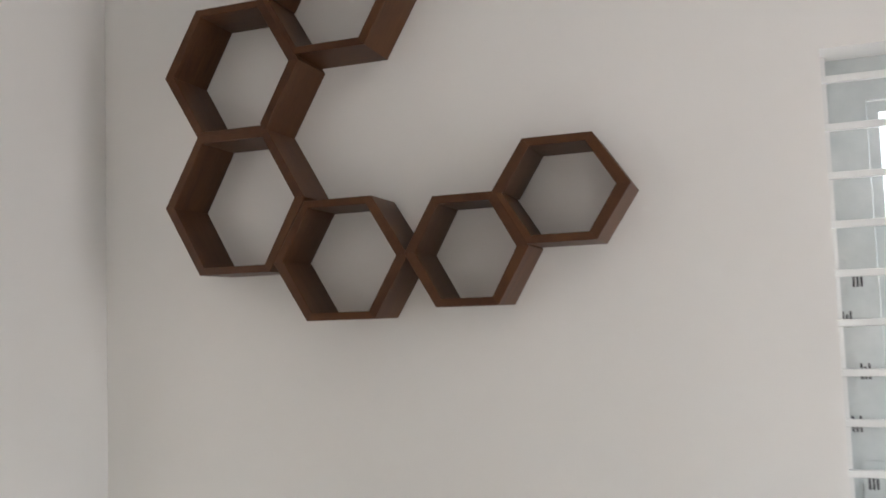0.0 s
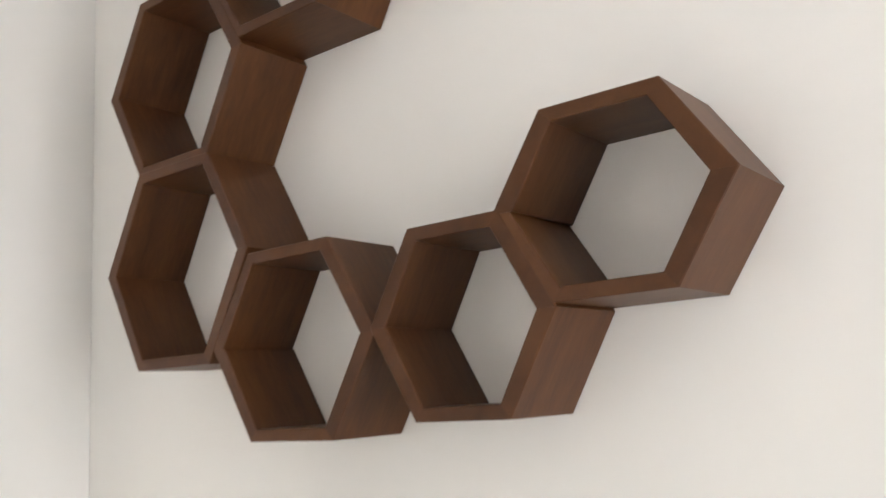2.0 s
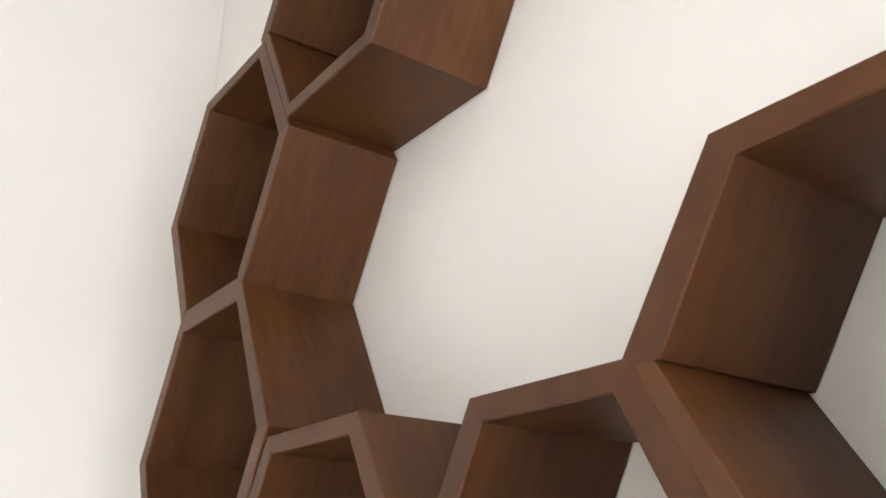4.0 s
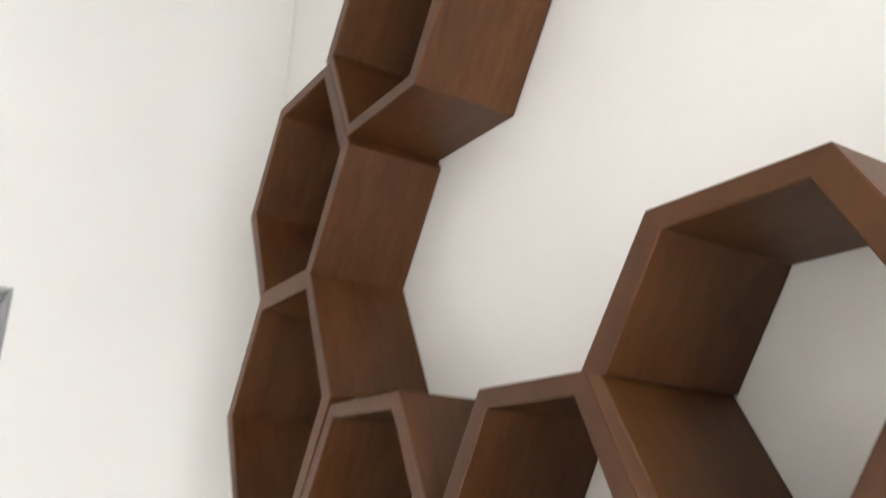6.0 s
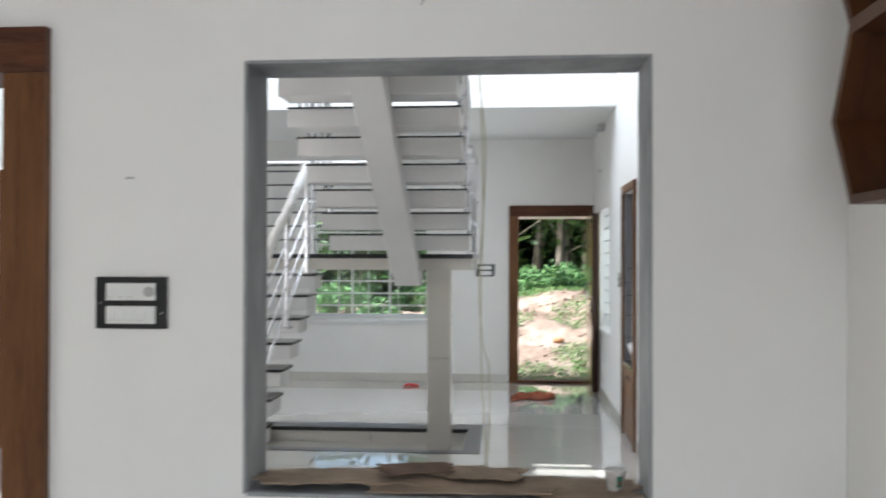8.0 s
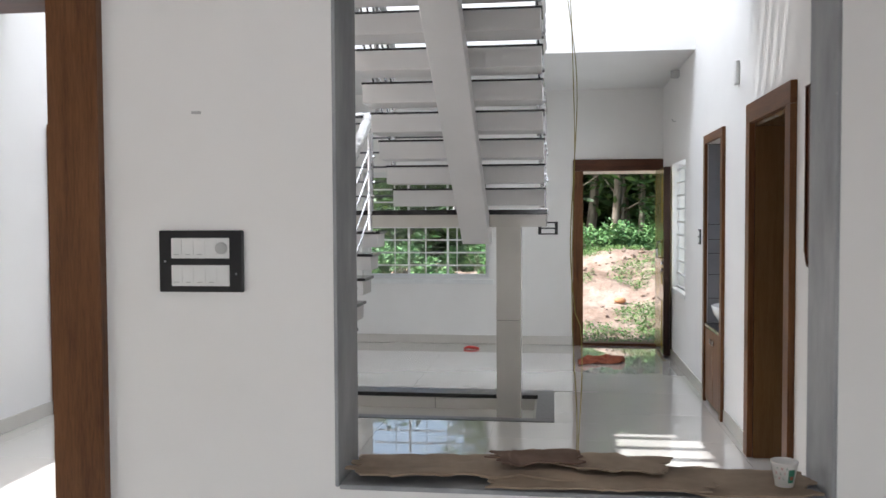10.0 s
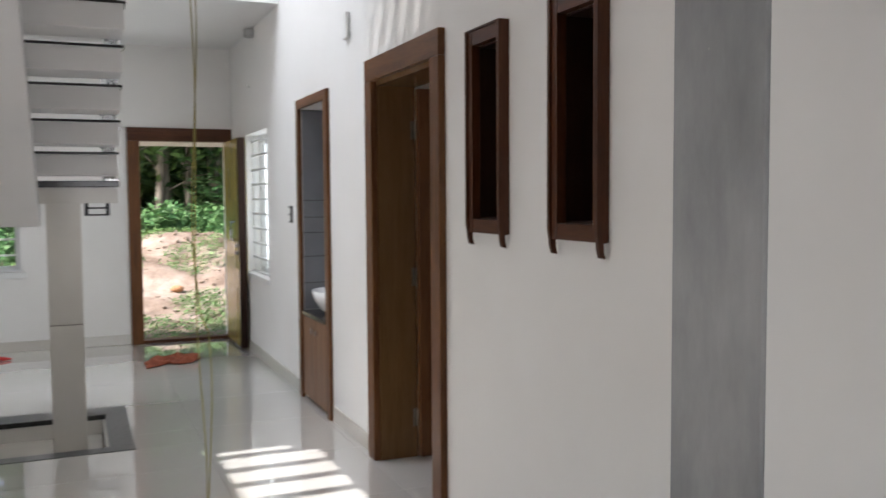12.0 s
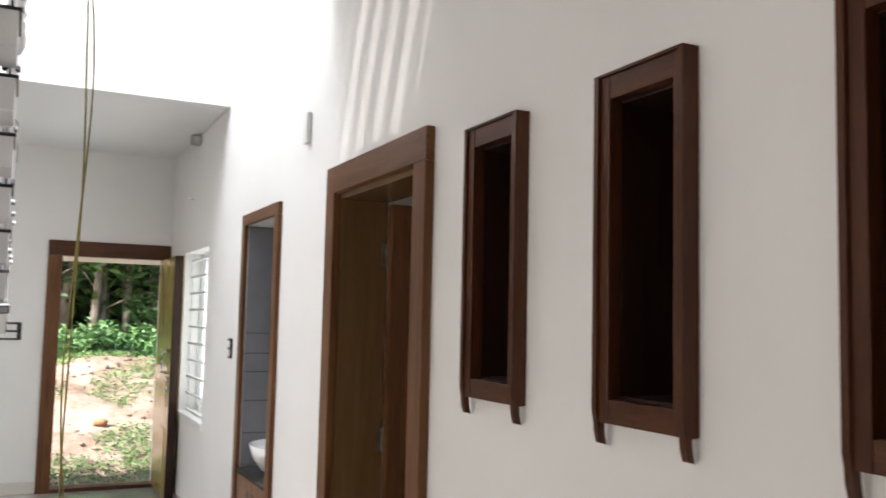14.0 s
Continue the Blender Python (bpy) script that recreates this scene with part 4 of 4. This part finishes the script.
# rag and scrap on the lobby floor
rag = thing("floor_cloth", (-8.95, 1.88, 0), "crumpled rust-red cloth on the tiled floor", "cloth")
bm = bmesh.new()
bmesh.ops.create_grid(bm, x_segments=34, y_segments=20, size=1)
for v in bm.verts:
    x, y = v.co.x, v.co.y
    edge = 1 - 0.35 * abs(noise.noise(Vector((x * 1.7, y * 1.9, 2.2))))
    hgt = 0.03 + 0.055 * noise.noise(Vector((x * 2.2, y * 3.0, 7))) + 0.03 * noise.noise(Vector((x * 6, y * 7, 3)))
    rim = max(0, 1 - max(abs(x), abs(y)) ** 6)
    v.co = Vector((-8.95 + y * 0.17 * edge - 0.13 * x + 0.05 * math.sin(3 * x), 1.88 + x * 0.25 * edge, 0.006 + max(0, hgt) * (0.25 + 0.75 * rim)))
ext = bmesh.ops.extrude_face_region(bm, geom=bm.faces[:])
for v in [g for g in ext["geom"] if isinstance(g, bmesh.types.BMVert)]:
    v.co.z = max(0.0015, v.co.z - 0.005)
part("cloth", bm, CLOTH, rag, smooth=True)
scrap = thing("plastic_scrap", (-9.65, 0.47, 0), "small red plastic scrap on the floor", "litter")
bm = bmesh.new()
tube(bm, [(-9.62, 0.39, 0.012), (-9.65, 0.43, 0.022), (-9.66, 0.49, 0.018), (-9.64, 0.56, 0.012)], [0.01, 0.016, 0.018, 0.008], 8)
part("scrap", bm, REDPL, scrap, smooth=True)

# hanging pair of wires
cab = thing("hanging_wires", (-4.14, 1.49, 0), "two yellow-green wires hanging from above to the floor", "cable")
for s in (0, 1):
    bm = bmesh.new()
    pts, n = [], 60
    for i in range(n + 1):
        z = 3.6 - 3.585 * i / n
        part_ = 0.25 + 0.75 * abs(math.sin(z * 1.9))
        tw = 0.010 * part_ * math.sin(z * 5.3 + s * math.pi) + 0.075 * (noise.noise(Vector((z * 0.85, 0, 5))))
        pts.append((-4.14 + 0.02 * noise.noise(Vector((z, s, 9))), 1.49 + tw + (0.02 if z < 1 else 0) * s, z))
    for i in range(1, 9):
        pts.append((-4.14 + 0.05 * i, 1.49 + 0.07 * math.sin(i * 0.8 + s) + 0.02 * s, 0.006))
    tube(bm, pts, [0.0023] * len(pts), 6)
    part("wire", bm, WIRE, cab, smooth=True)

# printed film stickers on the kitchen window
for i, (z, u) in enumerate(((1.56, 0.142), (1.46, 0.112), (1.33, 0.146), (1.20, 0.118), (1.06, 0.146))):
    st = thing("window_sticker", (u + 0.02, YR + 0.125, z), "white film sticker with dark printed bars", "sticker", "window stickers")
    part("film", box_bm((u, YR + 0.1255, z - 0.05), (u + 0.05, YR + 0.1265, z + 0.05)), FRAMEFILM, st)
    for j in range(3):
        part("print_bar", box_bm((u + 0.012 + 0.009 * j, YR + 0.1245, z - 0.02), (u + 0.017 + 0.009 * j, YR + 0.1254, z + 0.02 - 0.008 * (j % 2))), INK, st)


# ---------------------------------------------------------------- garden
def ground_height(x, y):
    d = max(0.0, -x - 11.2)
    base = -0.12 + 0.10 * min(d, 4.0)
    mound = 0.62 * math.exp(-((x + 15.2) / 1.9) ** 2 - ((y - 2.7) / 2.3) ** 2)
    clods = 0.0 if x > -11.4 else 0.07 * noise.noise(Vector((x * 1.8, y * 1.8, 5))) + 0.04 * noise.noise(Vector((x * 5.5, y * 5.5, 8)))
    return base + clods + (mound if x < -10.4 else 0) + (0.05 * noise.noise(Vector((x * 0.9, y * 0.9, 0))) + 0.02 * noise.noise(Vector((x * 4, y * 4, 1)))) * min(1, d)


bm = bmesh.new()
xs = [-900, -200, -60, -40] + [-34 + 0.5 * i for i in range(32)] + [-18 + 0.11 * i for i in range(70)] + [-10.3, 30, 200, 900]
ys = [-900, -200, -60, -30] + [-14 + 0.5 * i for i in range(26)] + [-1 + 0.12 * i for i in range(55)] + [6 + 0.5 * i for i in range(20)] + [30, 60, 200, 900]
grid = [[bm.verts.new((x, y, ground_height(x, y) if -34 <= x <= -10.4 else (0.3 if x < -34 else -0.45))) for y in ys] for x in xs]
for i in range(len(xs) - 1):
    for j in range(len(ys) - 1):
        bm.faces.new((grid[i][j], grid[i + 1][j], grid[i + 1][j + 1], grid[i][j + 1]))
structure(mesh_ob("ground", bm, SOIL, True), "dry reddish garden earth rising to a mound", "ground")


def leaves(bm, centre, radius, count, size, rnd, flat=0.8):
    for _ in range(count):
        d = Vector((rnd.gauss(0, 1), rnd.gauss(0, 1), rnd.gauss(0, 1) * flat))
        p = centre + d.normalized() * radius * rnd.random() ** 0.45
        s = size * rnd.uniform(0.6, 1.4)
        m = Euler((rnd.uniform(-0.9, 0.9), rnd.uniform(-0.9, 0.9), rnd.uniform(0, 6.28))).to_matrix()
        v = [bm.verts.new(p + m @ Vector(q)) for q in ((0, -s, 0), (s * 0.42, -0.1 * s, s * 0.12), (0, s, 0), (-s * 0.42, -0.1 * s, s * 0.12))]
        bm.faces.new((v[0], v[1], v[2]))
        bm.faces.new((v[0], v[2], v[3]))


def bush(x, y, r, n, seed, label):
    rnd = random.Random(seed)
    z = ground_height(x, y)
    ob = thing("bush", (x, y, z), label, "bush", "garden bushes")
    bm = bmesh.new()
    for _ in range(5):
        a = rnd.uniform(0, 6.28)
        tube(bm, [(x, y, z - 0.03), (x + 0.4 * r * math.cos(a), y + 0.4 * r * math.sin(a), z + 0.5 * r), (x + 0.7 * r * math.cos(a), y + 0.7 * r * math.sin(a), z + r)], [0.014, 0.01, 0.005], 5)
    part("stems", bm, BARK, ob)
    bm = bmesh.new()
    for _ in range(9):
        c = Vector((x + rnd.uniform(-r, r) * 0.8, y + rnd.uniform(-r, r) * 0.8, z + rnd.uniform(0.25, 1.0) * r))
        leaves(bm, c, r * 0.45, n // 5, 0.05, rnd)
    part("foliage", bm, LEAF, ob)


def tree(x, y, h, r, seed, label, crown=True):
    rnd = random.Random(seed)
    z = ground_height(x, y)
    ob = thing("tree", (x, y, z), label, "tree", "garden trees")
    lean = Vector((rnd.uniform(-0.08, 0.08), rnd.uniform(-0.12, 0.12), 1))
    pts = [Vector((x, y, z - 0.1)) + lean * h * t + Vector((0.1 * noise.noise(Vector((t * 3, seed, 0))), 0.12 * noise.noise(Vector((t * 3, seed, 4))), 0)) for t in (0, 0.08, 0.2, 0.35, 0.5, 0.65, 0.8, 1)]
    bm = bmesh.new()
    tube(bm, pts, [0.8 * r * k for k in (1.35, 1.05, 0.95, 0.85, 0.75, 0.6, 0.45, 0.2)], 10)
    part("trunk", bm, BARK, ob, smooth=True)
    tips = []
    for i in range(6):
        t = rnd.uniform(0.25, 0.9)
        p = pts[0].lerp(pts[-1], t)
        a = rnd.uniform(0, 6.28)
        q = p + Vector((math.cos(a), math.sin(a), rnd.uniform(0.2, 0.8))) * h * 0.22
        bm = bmesh.new()
        tube(bm, [p, p.lerp(q, 0.5) + Vector((0, 0, 0.1)), q], [r * 0.4, r * 0.26, r * 0.1], 6)
        part("limb", bm, BARK, ob, smooth=True)
        tips.append(q)
    if crown:
        bm = bmesh.new()
        for q in tips + [pts[-1], pts[-2]]:
            for _ in range(3):
                leaves(bm, q + Vector((rnd.uniform(-1, 1), rnd.uniform(-1, 1), rnd.uniform(-0.6, 0.8))) * 0.7, 0.8, 90, 0.12, rnd, 0.7)
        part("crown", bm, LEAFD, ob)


rnd = random.Random(4)
for i, (x, y, h, r) in enumerate([(-18.6, 2.6, 7.5, 0.10), (-18.9, 3.15, 7.0, 0.085), (-19.2, 3.9, 8.0, 0.12), (-18.4, 4.55, 6.5, 0.07), (-20.0, 2.1, 8.5, 0.14), (-20.5, 1.2, 7.5, 0.11), (-20.2, 0.9, 4.6, 0.10), (-19.4, -1.9, 1.9, 0.05), (-23.0, -0.6, 5.0, 0.09), (-21.0, 5.6, 8.5, 0.14), (-21.5, 4.7, 8.0, 0.13), (-22.0, 3.2, 9.0, 0.15), (-19.7, 6.6, 7.5, 0.11)]):
    tree(x, y, h, r, 20 + i, "slender rubber tree with pale mottled bark" if i % 2 else "dark-barked garden tree with dense leaves")
for i in range(9):
    tree(-18.3 - 2.2 * rnd.random(), 1.4 + 3.6 * i / 8 + rnd.uniform(-0.12, 0.12), rnd.uniform(4.5, 7), rnd.uniform(0.03, 0.055), 140 + i, "thin young tree with a crooked stem")
for i, (x, y, r, n) in enumerate([(-16.5, 2.3, 0.6, 900), (-16.9, 3.0, 0.65, 900), (-16.6, 3.7, 0.5, 600), (-17.2, 4.5, 0.75, 800), (-17.4, 1.6, 0.7, 800), (-17.8, 5.3, 1.0, 900), (-18.0, 4.0, 1.5, 1800), (-15.4, 0.1, 0.42, 700), (-15.0, -0.75, 0.38, 600), (-15.6, -1.6, 0.5, 800), (-18.6, 0.5, 0.6, 700), (-18.9, -0.6, 0.5, 700), (-18.2, -1.8, 0.55, 700), (-19.0, -3.0, 0.6, 700), (-19.0, 5.0, 1.9, 2200), (-19.3, 1.4, 1.2, 1000), (0.9, 5.6, 1.3, 1500)]):
    bush(x, y, r, n, 60 + i, "leafy green bush at the edge of the trees")

# the wood behind, its shade put into the dark leaf colour, and low weeds
bm = bmesh.new()
for i in range(620):
    c = Vector((-22.0 - rnd.random() * 6, -10 + 26 * rnd.random(), 0))
    c.z = 0.2 + (10 if c.y > 0.6 else 1.4) * rnd.random()
    leaves(bm, c, 1.6, 60, 0.36, rnd)
# added backdrop slope, coloured dark as woodland in shade
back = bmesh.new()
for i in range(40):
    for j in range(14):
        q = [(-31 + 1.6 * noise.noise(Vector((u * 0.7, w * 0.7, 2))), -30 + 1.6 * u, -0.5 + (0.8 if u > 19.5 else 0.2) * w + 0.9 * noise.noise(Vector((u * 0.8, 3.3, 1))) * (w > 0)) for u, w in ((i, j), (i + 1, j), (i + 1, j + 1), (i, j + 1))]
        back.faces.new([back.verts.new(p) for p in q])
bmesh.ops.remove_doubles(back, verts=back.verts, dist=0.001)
structure(mesh_ob("backdrop_hill", back, plain("shaded_woodland", (0.012, 0.03, 0.008), (0.03, 0.06, 0.016), 0.95, 1.5, 0, 1.0, 6)), "added wooded slope behind the garden, shade in its dark colour", "backdrop")
tagged(mesh_ob("far_wood", bm, LEAFD), "dense foliage behind the garden, shade in its dark colour", "foliage", kind="stuff")
bm = bmesh.new()
for i in range(7500):
    x, y = -10.9 - 5.9 * rnd.random(), 0.2 + 4.6 * rnd.random()
    if noise.noise(Vector((x * 0.8, y * 0.9, 3))) < 0.03 - 0.25 * max(0, -x - 15.2) and x < -11.8:
        continue
    leaves(bm, Vector((x, y, ground_height(x, y) + 0.03)), 0.075, 6, 0.022, rnd)
tagged(mesh_ob("weeds", bm, GRASSM), "patchy low weeds on bare earth", "weeds", kind="stuff")
bm = bmesh.new()
for i in range(420):
    x, y = -11.5 - 5 * rnd.random(), 0.3 + 4.4 * rnd.random()
    r0 = 0.012 + 0.035 * rnd.random() ** 3
    bmesh.ops.create_icosphere(bm, subdivisions=1, radius=r0, matrix=Matrix.Translation((x, y, ground_height(x, y) + r0 * 0.3)) @ Matrix.Diagonal((1, rnd.uniform(0.7, 1.4), rnd.uniform(0.5, 0.9), 1)))
tagged(mesh_ob("earth_clods", bm, SOIL), "small clods and stones on the bare earth", "stones", kind="stuff")
shell = thing("coconut_husk", (-13.0, 2.35, ground_height(-13.0, 2.35)), "orange-brown husk lying on the earth", "husk")
bm = bmesh.new()
bmesh.ops.create_icosphere(bm, subdivisions=2, radius=0.07, matrix=Matrix.Translation((-13.0, 2.35, ground_height(-13.0, 2.35) + 0.035)) @ Matrix.Diagonal((1, 1.3, 0.7, 1)))
part("husk", bm, plain("orange_husk", (0.36, 0.17, 0.08), (0.46, 0.25, 0.13), 0.8, 9), shell, smooth=True)

# ---------------------------------------------------------------- skirting and floor tiles
skirt = structure(new("baseboard"), "ivory tile skirting", "skirting")


def skirting(x0, y0, x1, y1):
    n = max(1, round((abs(x1 - x0) + abs(y1 - y0)) / 0.8))
    for i in range(n):
        p, q = i / n, (i + 1) / n
        a, b = (x0 + (x1 - x0) * p, y0 + (y1 - y0) * p), (x0 + (x1 - x0) * q, y0 + (y1 - y0) * q)
        if y0 == y1:
            bm = box_bm((min(a[0], b[0]) + 0.001, y0 - 0.010, 0.001), (max(a[0], b[0]) - 0.001, y0 - 0.001, 0.10), 0.002)
        else:
            bm = box_bm((x0 + 0.001, min(a[1], b[1]) + 0.001, 0.001), (x0 + 0.010, max(a[1], b[1]) - 0.001, 0.10), 0.002)
        ob = mesh_ob("skirting_tile", bm, SKIRT)
        ob.parent = skirt


skirting(-10.05, YW, -7.215, YW)
skirting(-6.386, YW, -5.591, YW)
skirting(-4.508, YW, XH - 0.01, YW)
skirting(XF, -2.4, XF, 1.60)

for i in range(5):
    ob = mesh_ob("skirting_tile", box_bm((-6.119 + 0.776 * i, -2.399, 0.001), (-6.119 + 0.776 * (i + 1) - 0.002, -2.39, 0.10), 0.002), SKIRT)
    ob.parent = skirt
skirting(-2.02, YR, 2.2, YR)

J = 0.0012
xs = [-5.78 + 0.8 * k for k in range(-6, 11)]
ys = [0.97 + 0.8 * k for k in range(-6, 4)]
tile_meshes = {}
for xa in xs:
    for ya in ys:
        cells = [(max(xa, XF + 0.0), max(ya, -2.399), min(xa + 0.8, 2.2), min(ya + 0.8, 3.6))]
        px0, py0, px1, py1 = -7.398, -0.6, -6.257, 1.398
        out = []
        for c in cells:
            if c[2] <= px0 or c[0] >= px1 or c[3] <= py0 or c[1] >= py1:
                out.append(c)
            else:
                out += [(c[0], c[1], px0, c[3]), (px1, c[1], c[2], c[3]), (max(c[0], px0), c[1], min(c[2], px1), py0), (max(c[0], px0), py1, min(c[2], px1), c[3])]
        for c in out:
            if c[2] - c[0] < 0.02 or c[3] - c[1] < 0.02:
                continue
            w, d = round(c[2] - c[0] - 2 * J, 3), round(c[3] - c[1] - 2 * J, 3)
            if (w, d) not in tile_meshes:
                bm = box_bm((0, 0, -0.0115), (w, d, 0))
                me = bpy.data.meshes.new("floor_tile")
                bmesh.ops.recalc_face_normals(bm, faces=bm.faces)
                bm.to_mesh(me)
                bm.free()
                me.materials.append(TILE)
                tile_meshes[(w, d)] = me
            ob = new("floor_tile", tile_meshes[(w, d)])
            ob.location = (c[0] + J, c[1] + J, 0)
            ob.parent = floor_tiles
